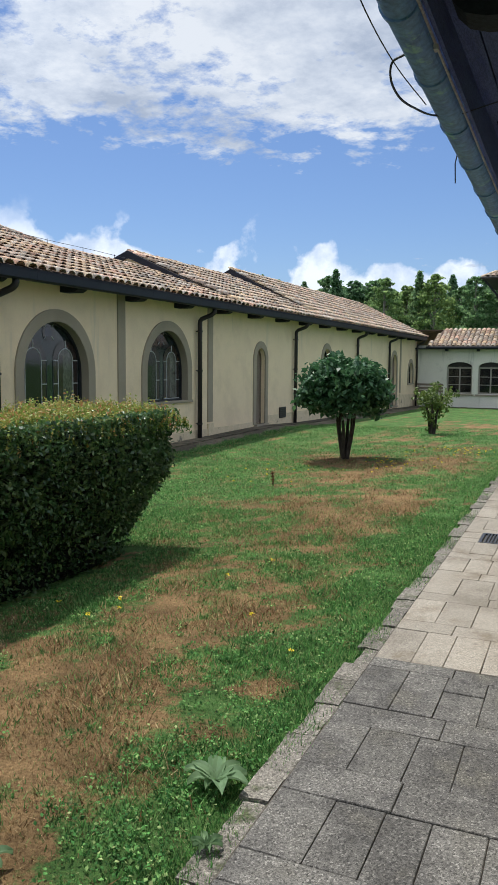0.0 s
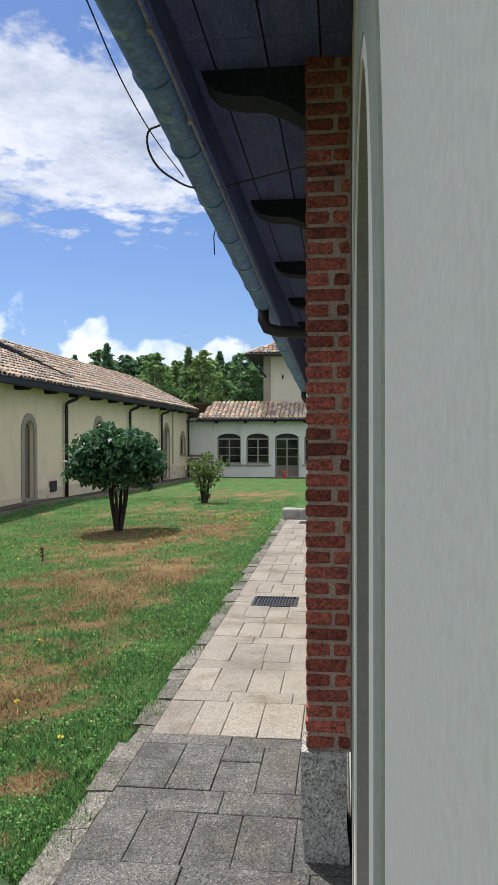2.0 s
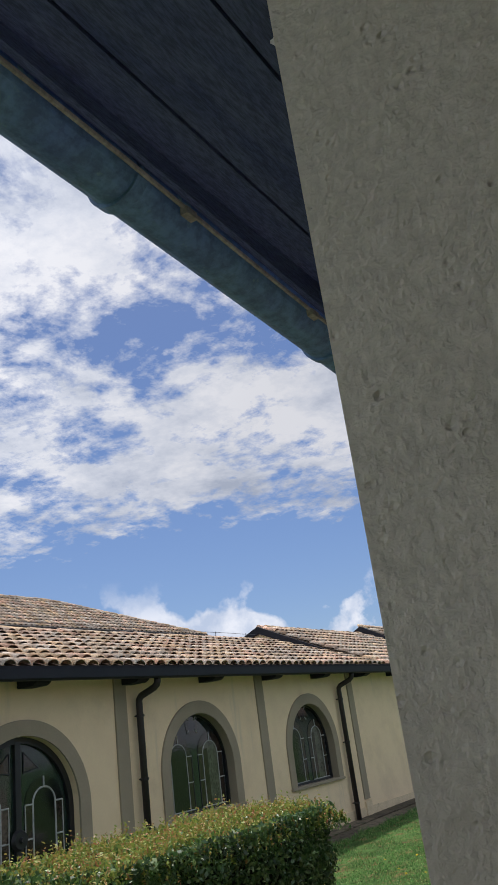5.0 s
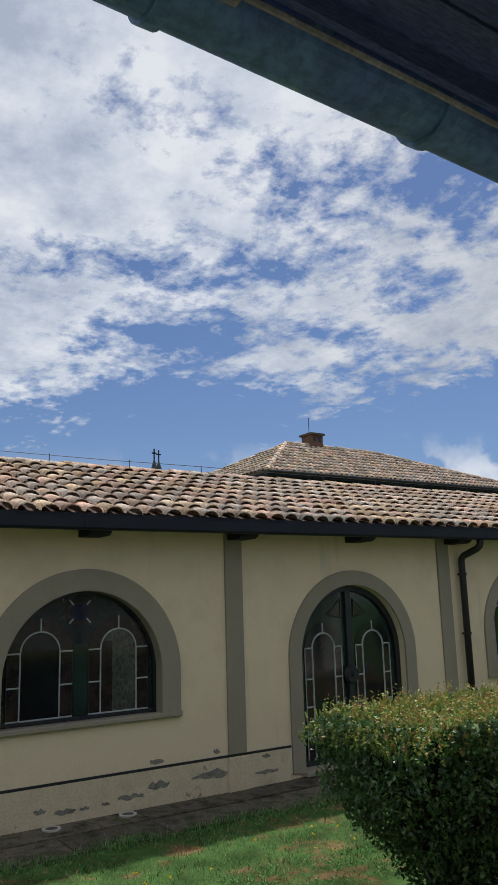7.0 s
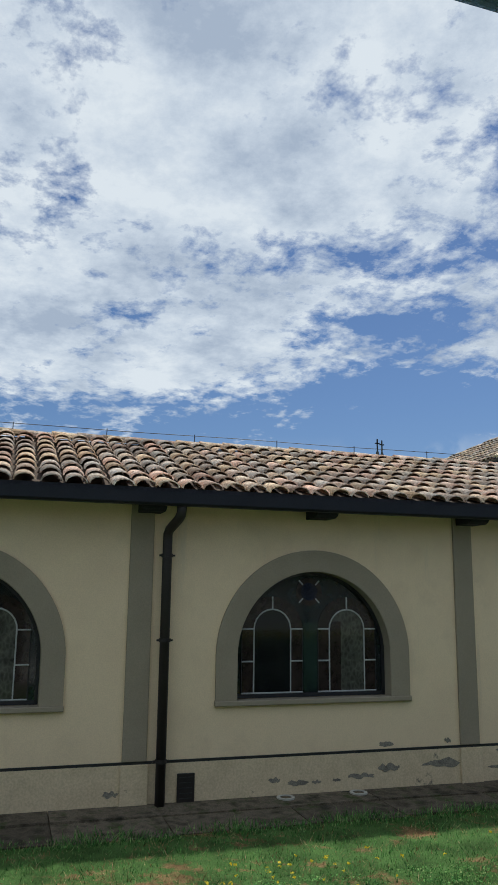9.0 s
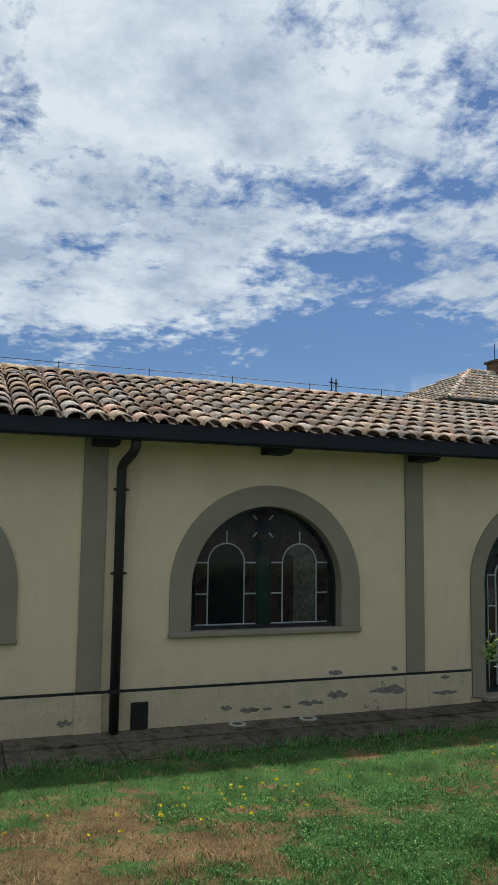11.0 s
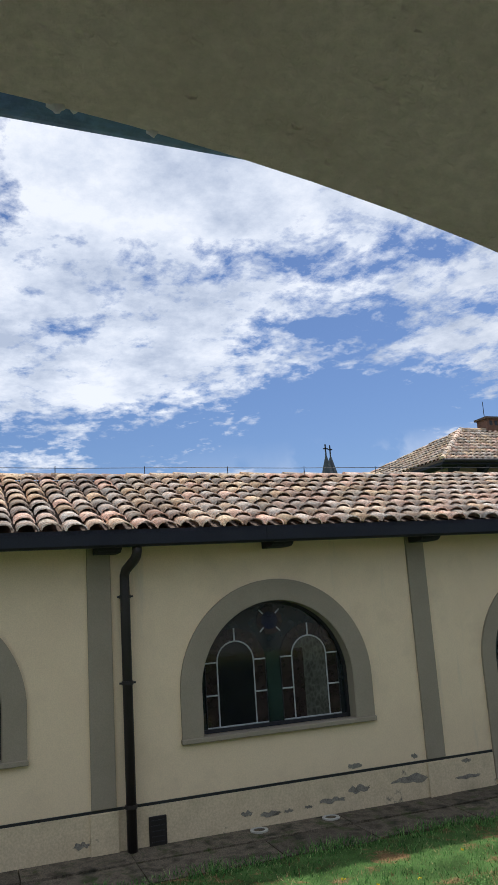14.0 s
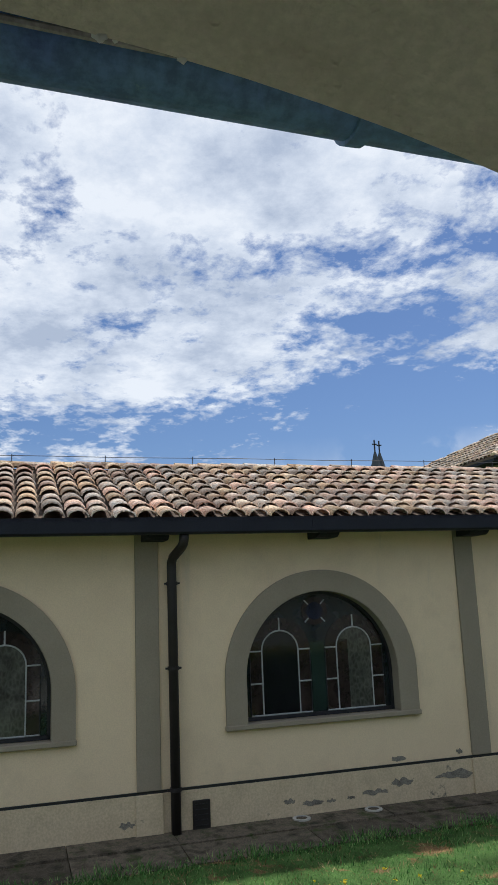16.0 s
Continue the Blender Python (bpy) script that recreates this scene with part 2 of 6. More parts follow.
granite = surface("speckled_granite", [(0.128, 0.119, 0.102), (0.158, 0.149, 0.134), (0.098, 0.092, 0.084), (0.140, 0.130, 0.108)], 2.2, 200, 0.9, 0.22, 0.003, grain=0.45, vary=0.16, stain=((0.060, 0.056, 0.055), 0.60, 0.68, 3.0), speck=(135.0, 0.42, 2.0))
sandstone = surface("pale_beige_slab", [(0.27, 0.235, 0.19), (0.325, 0.29, 0.24), (0.23, 0.20, 0.16)], 1.2, 140, 0.9, 0.2, 0.004, grain=0.35, vary=0.12, stain=((0.16, 0.125, 0.085), 0.55, 0.72, 1.9), speck=(120.0, 0.75, 1.3))
kerb_stone = surface("mossy_kerb_stone", [(0.17, 0.155, 0.13), (0.225, 0.205, 0.175), (0.12, 0.112, 0.09)], 3.0, 130, 0.95, 0.6, 0.008, grain=0.5, vary=0.3, stain=((0.065, 0.080, 0.032), 0.54, 0.66, 6.0), speck=(90.0, 0.55, 1.7))
concrete_old = surface("stained_concrete", [(0.050, 0.042, 0.030), (0.15, 0.125, 0.092), (0.030, 0.029, 0.019)], 3.4, 60, 0.95, 0.5, grain=0.45, vary=0.35, stain=((0.045, 0.065, 0.020), 0.54, 0.66, 3.5))
joint_dirt = surface("dark_joint_soil", [(0.075, 0.066, 0.054), (0.12, 0.105, 0.085)], 4, 60, 1.0, 0.4, grain=0.4)
brick_red = surface("old_red_brick", [(0.25, 0.060, 0.045), (0.33, 0.095, 0.065), (0.17, 0.050, 0.042)], 7.0, 75, 0.92, 0.7, 0.008, grain=0.55, vary=0.38, stain=((0.40, 0.31, 0.25), 0.66, 0.76, 16.0))
patch_grey = surface("bare_grey_render", [(0.20, 0.185, 0.155), (0.28, 0.26, 0.215), (0.15, 0.14, 0.12)], 4.0, 60, 0.95, 0.5, grain=0.3)
reveal_grey = surface("warm_grey_reveal", [(0.31, 0.295, 0.255), (0.37, 0.35, 0.305)], 2.5, 60, 0.9, 0.2, grain=0.08, stain=((0.22, 0.205, 0.18), 0.60, 0.80, 3.0))
mortar = surface("pale_mortar", [(0.33, 0.245, 0.19), (0.45, 0.345, 0.275)], 6, 90, 0.95, 0.6, grain=0.3)
pier_stone = surface("rough_grey_stone", [(0.36, 0.355, 0.33), (0.44, 0.43, 0.40), (0.28, 0.27, 0.25)], 5, 260, 0.95, 0.4, 0.004, grain=0.4, speck=(120.0, 0.35, 1.6), stain=((0.12, 0.10, 0.07), 0.60, 0.75, 5.0))
bark = surface("grey_brown_bark", [(0.24, 0.22, 0.18), (0.34, 0.31, 0.27)], 6, 40, 0.95, 0.6, grain=0.4, stretch=(1, 1, 0.3))
slate = surface("dark_slate_spire", [(0.045, 0.055, 0.065), (0.075, 0.085, 0.095)], 2, 20, 0.7, 0.2, grain=0.2)
white_ring = surface("white_enamel_ring", [(0.40, 0.39, 0.35), (0.52, 0.51, 0.47)], 3, 40, 0.5, 0.05, grain=0.05)
cone_red = surface("red_plastic_cone", [(0.65, 0.08, 0.04), (0.72, 0.10, 0.06)], 3, 40, 0.5, 0.05, grain=0.05)
# pale tone for an unseen floor that bounces light onto the arch
bounce_floor = surface("pale_bounce_floor", [(0.52, 0.45, 0.38), (0.60, 0.53, 0.45)], 2.0, 80, 0.6, 0.1, grain=0.15)
grey_wood = surface("grey_weathered_wood", [(0.26, 0.235, 0.20), (0.34, 0.31, 0.27)], 3.0, 50, 0.85, 0.3, grain=0.3, stretch=(4.0, 4.0, 0.5))
trunk_dark = surface("dark_bark", [(0.035, 0.028, 0.022), (0.065, 0.054, 0.044)], 6, 40, 0.95, 0.6, grain=0.4, stretch=(1, 1, 0.3))
marker_rust = surface("rusty_marker_stake", [(0.05, 0.03, 0.02), (0.22, 0.09, 0.03)], 30, 90, 0.9, 0.3, grain=0.3)


def glass(name, col, rough=0.06, through_it=0.35, diamonds=0.0):
    m, t, b = material(name)
    p = place(t)
    c = ramp(t, noise_node(t, p, 7.0, 5, 0.6), [(0.3, tuple(v * 0.6 for v in col)), (0.7, tuple(min(1, v * 1.5) for v in col))])
    if diamonds:
        v = t.nodes.new("ShaderNodeTexVoronoi")
        v.feature = "DISTANCE_TO_EDGE"
        v.inputs["Scale"].default_value = 19.0
        v.inputs["Randomness"].default_value = 0.85
        t.links.new(place(t, (1.0, 1.0, 0.62)), v.inputs["Vector"])
        c = mix_col(t, 1.0, c, ramp(t, v.outputs["Distance"], [(0.02, grey(1.25)), (0.14, grey(1.0)), (0.40, grey(1.0 - 0.6 * diamonds))]), "MULTIPLY")
    t.links.new(c, b.inputs["Base Color"])
    b.inputs["Roughness"].default_value = rough
    b.inputs["Transmission Weight"].default_value = through_it
    b.inputs["Specular IOR Level"].default_value = 0.5
    bu = t.nodes.new("ShaderNodeBump")
    bu.inputs["Strength"].default_value = 0.12
    bu.inputs["Distance"].default_value = 0.004
    t.links.new(noise_node(t, p, 14.0, 3), bu.inputs["Height"])
    t.links.new(bu.outputs[0], b.inputs["Normal"])
    return m


glass_green = glass("green_leaded_glass", (0.030, 0.054, 0.045), 0.05)
glass_field = glass("dark_field_glass", (0.016, 0.024, 0.027), 0.05, 0.15)
glass_dark = glass("dark_leaded_glass", (0.016, 0.018, 0.020), 0.05, 0.35, 0.55)
# pale tone painted for a bright building mirrored in the right lancet
glass_reflection = glass("reflection_toned_glass", (0.085, 0.088, 0.074), 0.08, 0.2, 0.55)
glass_brown = glass("brown_leaded_glass", (0.032, 0.024, 0.022), 0.06, 0.15)
glass_blue = glass("blue_leaded_glass", (0.012, 0.018, 0.045))
glass_clear = glass("dark_window_glass", (0.020, 0.022, 0.024), 0.03, 0.5)


def leafy(name, stops, rough=0.5, trans=0.3, patch=None, clump=None, spec=0.22, whole=None):
    """Leaves: one tone each, light shining through; patch: a second tone in slow patches."""
    m, t, b = material(name)
    c = ramp(t, luck(t), stops)
    if clump:
        sc, lo, hi = clump
        f = ramp(t, noise_node(t, place(t), sc, 5, 0.7), [(0.36, grey(lo)), (0.64, grey(hi))])
        c = mix_col(t, 1.0, c, f, "MULTIPLY")
    if whole:
        f = ramp(t, t.nodes.new("ShaderNodeObjectInfo").outputs["Random"], [(k / (len(whole) - 1), q) for k, q in enumerate(whole)])
        c = mix_col(t, 1.0, c, f, "MULTIPLY")
    if patch:
        c = mix_col(t, ramp(t, noise_node(t, place(t), patch[1], 3), [(0.42, grey(0)), (0.6, grey(1))]), c, patch[0])
    t.links.new(c, b.inputs["Base Color"])
    b.inputs["Roughness"].default_value = rough
    b.inputs["Specular IOR Level"].default_value = spec
    tr = t.nodes.new("ShaderNodeBsdfTranslucent")
    t.links.new(c, tr.inputs[0])
    mx = t.nodes.new("ShaderNodeMixShader")
    mx.inputs[0].default_value = trans
    t.links.new(b.outputs[0], mx.inputs[1])
    t.links.new(tr.outputs[0], mx.inputs[2])
    t.links.new(mx.outputs[0], t.nodes["Material Output"].inputs[0])
    return m


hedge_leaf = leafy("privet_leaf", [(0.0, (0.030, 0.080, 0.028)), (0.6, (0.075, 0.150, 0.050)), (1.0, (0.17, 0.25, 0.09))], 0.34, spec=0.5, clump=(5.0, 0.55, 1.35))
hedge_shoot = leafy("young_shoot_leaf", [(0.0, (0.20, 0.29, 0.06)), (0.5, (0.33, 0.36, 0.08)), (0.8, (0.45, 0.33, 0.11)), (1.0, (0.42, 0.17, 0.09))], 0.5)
# lighter copy of the privet leaf, with sunlight put into its colour
hedge_leaf_lit = leafy("sunlit_privet_leaf", [(0.0, (0.052, 0.135, 0.034)), (0.6, (0.115, 0.225, 0.052)), (1.0, (0.22, 0.32, 0.08))], 0.4, spec=0.4)
# near-black core colour, painted for the shade deep in the hedge
hedge_core = surface("hedge_inner_shade", [(0.006, 0.008, 0.005), (0.012, 0.015, 0.009)], 6, 40, 1.0, 0.6, grain=0.4)
bush_leaf = leafy("broad_green_leaf", [(0.0, (0.030, 0.085, 0.035)), (0.7, (0.060, 0.15, 0.060)), (1.0, (0.12, 0.23, 0.10))], 0.42, spec=0.45)
shrub_leaf = leafy("yellow_green_leaf", [(0.0, (0.07, 0.13, 0.03)), (1.0, (0.19, 0.24, 0.06))], 0.5)
wood_leaf = leafy("woodland_leaf", [(0.0, (0.13, 0.225, 0.11)), (0.6, (0.215, 0.34, 0.16)), (1.0, (0.34, 0.46, 0.22))], 0.6, 0.6, whole=[(0.62, 0.74, 0.80), (1.0, 1.0, 0.95), (0.80, 0.90, 0.85), (1.25, 1.14, 0.85)])
grass_green = leafy("green_grass", [(0.0, (0.034, 0.105, 0.032)), (0.45, (0.096, 0.250, 0.066)), (0.8, (0.18, 0.345, 0.105)), (1.0, (0.38, 0.43, 0.19))], 0.95, 0.35, clump=(22.0, 0.35, 1.75))
grass_dry = leafy("dry_straw", [(0.0, (0.12, 0.062, 0.026)), (0.4, (0.31, 0.20, 0.095)), (0.8, (0.46, 0.34, 0.17)), (1.0, (0.58, 0.46, 0.26))], 0.8, 0.2, clump=(26.0, 0.35, 1.5))
weed_leaf = leafy("pale_weed_leaf", [(0.0, (0.16, 0.26, 0.13)), (1.0, (0.22, 0.33, 0.17))], 0.6, 0.3)
flower_yellow = leafy("yellow_flower", [(0.0, (0.70, 0.55, 0.03)), (1.0, (0.80, 0.62, 0.05))], 0.6, 0.3)


drip_white = leafy("pale_plaster_drip", [(0.0, (0.88, 0.87, 0.85)), (1.0, (0.92, 0.91, 0.89))], 0.7, 0.75)


def lawn_material():
    m, t, b = material("lawn_soil_and_turf")
    p = place(t)
    at = t.nodes.new("ShaderNodeAttribute")
    at.attribute_name = "dry"
    quick = noise_node(t, p, 55.0, 6, 0.75)
    mid_n = noise_node(t, p, 11.0, 7, 0.75)
    f = math_node(t, "ADD", at.outputs["Fac"], math_node(t, "MULTIPLY", math_node(t, "SUBTRACT", mid_n, 0.5), 2.2))
    f = ramp(t, f, [(0.35, grey(0)), (0.65, grey(1))])
    green = ramp(t, quick, [(0.3, (0.036, 0.070, 0.024)), (0.7, (0.11, 0.215, 0.056))])
    straw = ramp(t, quick, [(0.3, (0.075, 0.042, 0.020)), (0.7, (0.34, 0.225, 0.11))])
    tone = ramp(t, noise_node(t, p, 2.2, 6, 0.7), [(0.36, grey(0.62)), (0.64, grey(1.35))])
    t.links.new(mix_col(t, 1.0, mix_col(t, f, green, straw), tone, "MULTIPLY"), b.inputs["Base Color"])
    b.inputs["Roughness"].default_value = 0.95
    b.inputs["Specular IOR Level"].default_value = 0.1
    bu = t.nodes.new("ShaderNodeBump")
    bu.inputs["Strength"].default_value = 0.8
    bu.inputs["Distance"].default_value = 0.03
    t.links.new(quick, bu.inputs["Height"])
    t.links.new(bu.outputs[0], b.inputs["Normal"])
    return m


lawn_mat = lawn_material()


# ---------------------------------------------------------------- mesh helpers
def mesh_object(name, verts, faces, mat, parent=None, smooth=False):
    me = bpy.data.meshes.new(name)
    me.from_pydata(verts, [], faces)
    if smooth:
        me.polygons.foreach_set("use_smooth", [True] * len(me.polygons))
    me.materials.append(mat)
    me.update()
    ob = new(name, me)
    if parent:
        ob.parent = parent
    return ob


def root_of(ob):
    off = Vector((0, 0, 0))
    while ob:
        off += ob.location
        ob = ob.parent
    return off


def thing(name, at, label, category, group="", kind=""):
    ob = new(name)
    ob.location = at
    ob.empty_display_size = 0.1
    return tagged(ob, label, category, group, kind)


def part(name, bm, mat, parent, label="", smooth=False, kind=""):
    """A bmesh in world coordinates becomes one mesh under its thing."""
    me = bpy.data.meshes.new(name)
    if parent is not None:
        bmesh.ops.translate(bm, verts=bm.verts, vec=-root_of(parent))
    bmesh.ops.recalc_face_normals(bm, faces=bm.faces)
    bm.to_mesh(me)
    bm.free()
    if smooth:
        me.polygons.foreach_set("use_smooth", [True] * len(me.polygons))
    me.materials.append(mat)
    ob = new(name, me)
    if parent is not None:
        ob.parent = parent
    return tagged(ob, label, "", "", kind)


def box(bm, x0, x1, y0, y1, z0, z1, bevel=0.0):
    vs = [bm.verts.new((x, y, z)) for x in (x0, x1) for y in (y0, y1) for z in (z0, z1)]
    fs = [bm.faces.new([vs[i] for i in f]) for f in ((0, 1, 3, 2), (4, 6, 7, 5), (0, 4, 5, 1), (2, 3, 7, 6), (0, 2, 6, 4), (1, 5, 7, 3))]
    if bevel:
        es = list({e for f in fs for e in f.edges})
        bmesh.ops.bevel(bm, geom=es, offset=bevel, segments=1, affect="EDGES")
    return bm


def boxed(*a, **k):
    return box(bmesh.new(), *a, **k)


def prism(bm, pts, axis, a, b):
    """A flat outline pulled from a to b along an axis: 'x' takes (y, z) points, 'y' takes (x, z), 'z' takes (x, y)."""
    def at(p, v):
        return {"x": (v, p[0], p[1]), "y": (p[0], v, p[1]), "z": (p[0], p[1], v)}[axis]
    lo, hi = [bm.verts.new(at(p, a)) for p in pts], [bm.verts.new(at(p, b)) for p in pts]
    n = len(pts)
    bm.faces.new(lo)
    bm.faces.new(hi[::-1])
    for i in range(n):
        bm.faces.new((lo[i], lo[(i + 1) % n], hi[(i + 1) % n], hi[i]))
    return bm


def band(bm, outer, inner, axis, a, b, closed=False):
    """A strip between two outlines of as many points, pulled from a to b."""
    n = len(outer)
    for i in range(n if closed else n - 1):
        j = (i + 1) % n
        prism(bm, [outer[i], outer[j], inner[j], inner[i]], axis, a, b)
    bmesh.ops.remove_doubles(bm, verts=bm.verts, dist=1e-5)
    seen = {}
    for f in list(bm.faces):
        key = frozenset(f.verts)
        if key in seen:
            seen[key].append(f)
        else:
            seen[key] = [f]
    inner_faces = [f for fs in seen.values() if len(fs) > 1 for f in fs]
    if inner_faces:
        bmesh.ops.delete(bm, geom=inner_faces, context="FACES_ONLY")
    return bm


def arch(yc, hw, z0, zs, rise=None, n=20):
    """An outline from the left foot over the arch to the right foot; rise: of the arch, a half circle by default."""
    rise = hw if rise is None else rise
    if rise < 0.3 * hw:
        flat_top = [(yc + hw * (2 * k / n - 1), zs + rise * (1 - (2 * k / n - 1) ** 2)) for k in range(n + 1)]
        return [(yc - hw, z0)] + flat_top + [(yc + hw, z0)]
    top = [(yc - hw * math.cos(math.pi * k / n), zs + rise * math.sin(math.pi * k / n)) for k in range(n + 1)]
    return [(yc - hw, z0)] + top + [(yc + hw, z0)]


def tube(bm, pts, r, seg=8, cap=True):
    """A round bar along points; r may be one radius or one for each point."""
    pts = [Vector(p) for p in pts]
    rs = r if isinstance(r, (list, tuple)) else [r] * len(pts)
    rings = []
    u = None
    for i, p in enumerate(pts):
        d = (pts[min(i + 1, len(pts) - 1)] - pts[max(i - 1, 0)]).normalized()
        if u is None:
            u = d.cross(Vector((0, 0, 1)) if abs(d.z) < 0.9 else Vector((1, 0, 0))).normalized()
        else:
            u = (u - d * u.dot(d)).normalized()
        w = d.cross(u)
        rings.append([bm.verts.new(p + rs[i] * (math.cos(2 * math.pi * k / seg) * u + math.sin(2 * math.pi * k / seg) * w)) for k in range(seg)])
    for a, b in zip(rings, rings[1:]):
        for k in range(seg):
            bm.faces.new((a[k], a[(k + 1) % seg], b[(k + 1) % seg], b[k]))
    if cap:
        bm.faces.new(rings[0][::-1])
        bm.faces.new(rings[-1])
    return bm


def tubed(*a, **k):
    return tube(bmesh.new(), *a, **k)


def smoothed(t):
    t = max(0.0, min(1.0, t))
    return t * t * (3 - 2 * t)


def leaves(name, centres, size, mat, parent, up_bias=0.3, slim=0.5, seed=1):
    """Many small pointed leaves, each a folded diamond of its own."""
    rng = np.random.default_rng(seed)
    n = len(centres)
    d = rng.normal(size=(n, 3))
    d /= np.linalg.norm(d, axis=1)[:, None]
    nr = rng.normal(size=(n, 3)) + np.array([0, 0, up_bias * 3])
    s = np.cross(d, nr)
    s /= np.linalg.norm(s, axis=1)[:, None] + 1e-9
    nn = np.cross(s, d)
    L = size * rng.uniform(0.6, 1.3, n)[:, None]
    c = np.asarray(centres)
    v = np.stack([c - d * L * 0.5, c + s * L * slim * 0.5 + nn * L * 0.12, c + d * L * 0.5, c - s * L * slim * 0.5 + nn * L * 0.12], 1).reshape(-1, 3)
    me = bpy.data.meshes.new(name)
    me.vertices.add(4 * n)
    me.vertices.foreach_set("co", v.astype(np.float32).ravel())
    me.loops.add(4 * n)
    me.loops.foreach_set("vertex_index", np.arange(4 * n, dtype=np.int32))
    me.polygons.add(n)
    me.polygons.foreach_set("loop_start", np.arange(0, 4 * n, 4, dtype=np.int32))
    me.update(calc_edges=True)
    me.materials.append(mat)
    ob = new(name, me)
    if parent is not None:
        ob.parent = parent
    return ob


# ---------------------------------------------------------------- ground
WALL = -9.47      # face of the long building
OWN = 0.21        # face of the building with the arches


def base_z(y):
    """Height of the ground along the long building."""
    return float(np.interp(y, [-30, 6, 18, 23, 26, 40, 49, 80], [-0.40, -0.38, -0.27, -0.25, -0.38, -0.64, -0.86, -0.9]))


def middle_z(y):
    return float(np.interp(y, [-30, 15, 48, 80], [0.0, -0.02, -0.86, -0.9]))


def ground_z(x, y):
    s = smoothed((-1.1 - x) / 7.0)
    return middle_z(y) * (1 - s) + base_z(y) * s - 0.02


DRY = [(-2.9, 3.4, 0.9, 0.85), (-2.5, 3.4, 0.7, 0.8), (-2.55, 4.5, 0.75, 0.9), (-2.15, 4.9, 0.6, 0.8), (-1.85, 5.2, 0.5, 0.5), (-1.95, 2.3, 0.7, 0.85), (-1.8, 1.8, 0.6, 0.8), (-2.5, 2.5, 0.9, 0.8),
       (-1.5, 2.4, 0.25, 0.5), (-1.41, 3.6, 0.20, 0.9), (-3.0, 7.1, 0.9, 0.5), (-2.4, 8.7, 0.9, 0.95), (-2.2, 10.0, 1.0, 0.85), (-3.4, 9.6, 0.8, 0.55), (-1.6, 6.6, 0.5, 0.45), (-2.85, 6.1, 0.8, 0.55),
       (-3.5, 12.8, 1.1, 0.9), (-2.2, 14.2, 1.2, 0.8), (-4.2, 14.6, 1.0, 0.8), (-2.5, 27.0, 2.5, 0.7), (-5.0, 20.0, 1.6, 0.4), (-2.8, 18.3, 1.3, 0.5),
       (-5.9, 0.3, 0.9, 0.9), (-5.5, 1.1, 0.7, 0.7), (-6.4, -0.8, 0.8, 0.8), (-6.6, 4.9, 0.3, 0.4), (-5.9, 4.5, 0.4, 0.5)]


def dryness(x, y):
    d = 0.0
    for px, py, r, k in DRY:
        q = ((x - px) ** 2 + ((y - py) * 0.75) ** 2) / (r * r)
        if q < 6:
            d = max(d, 0.90 * k * math.exp(-q * 0.9))
    n = noise.noise(Vector((x * 1.1, y * 1.1, 3.0))) * 0.40 + noise.noise(Vector((x * 3.1, y * 3.1, 8.0))) * 0.55 + noise.noise(Vector((x * 9.0, y * 9.0, 1.0))) * 0.62 + noise.noise(Vector((x * 21.0, y * 21.0, 5.0))) * 0.55
    return d + n + 0.12 - 0.36 * smoothed((x + 1.80) / 0.40)


def ground():
    xs = sorted(set(list(np.linspace(-400, -20, 14)) + list(np.arange(-20, -9.5, 1.5)) + list(np.arange(-9.5, -1.05, 0.16)) + [-1.1, -0.9, 0.2, 2, 6] + list(np.linspace(10, 400, 12))))
    ys = sorted(set(list(np.linspace(-400, -12, 14)) + list(np.arange(-8, 0, 0.5)) + list(np.arange(0, 18, 0.16)) + list(np.arange(18, 52, 0.7)) + list(np.linspace(55, 500, 16))))
    vs, dry = [], []
    for y in ys:
        for x in xs:
            z = ground_z(x, y)
            if x > -1.08 and y < 16.2:
                z = -0.07
            elif x < -8.30 and y < 48.2:
                z -= 0.07
            elif -9.4 < x < -1.1 and -8 < y < 48:
                z += 0.012 * noise.noise(Vector((x * 2.0, y * 2.0, 0)))
            vs.append((x, y, z))
            dry.append(dryness(x, y) if -12 < x < 0 and -8 < y < 50 else 0.2)
    nx = len(xs)
    fs = [(j * nx + i, j * nx + i + 1, (j + 1) * nx + i + 1, (j + 1) * nx + i) for j in range(len(ys) - 1) for i in range(nx - 1)]
    ob = mesh_object("ground", vs, fs, lawn_mat, smooth=True)
    a = ob.data.attributes.new("dry", "FLOAT", "POINT")
    a.data.foreach_set("value", np.array(dry, np.float32))
    return tagged(ob, "uneven courtyard lawn with green turf and dry brown patches", "lawn", kind="structure")


ground()


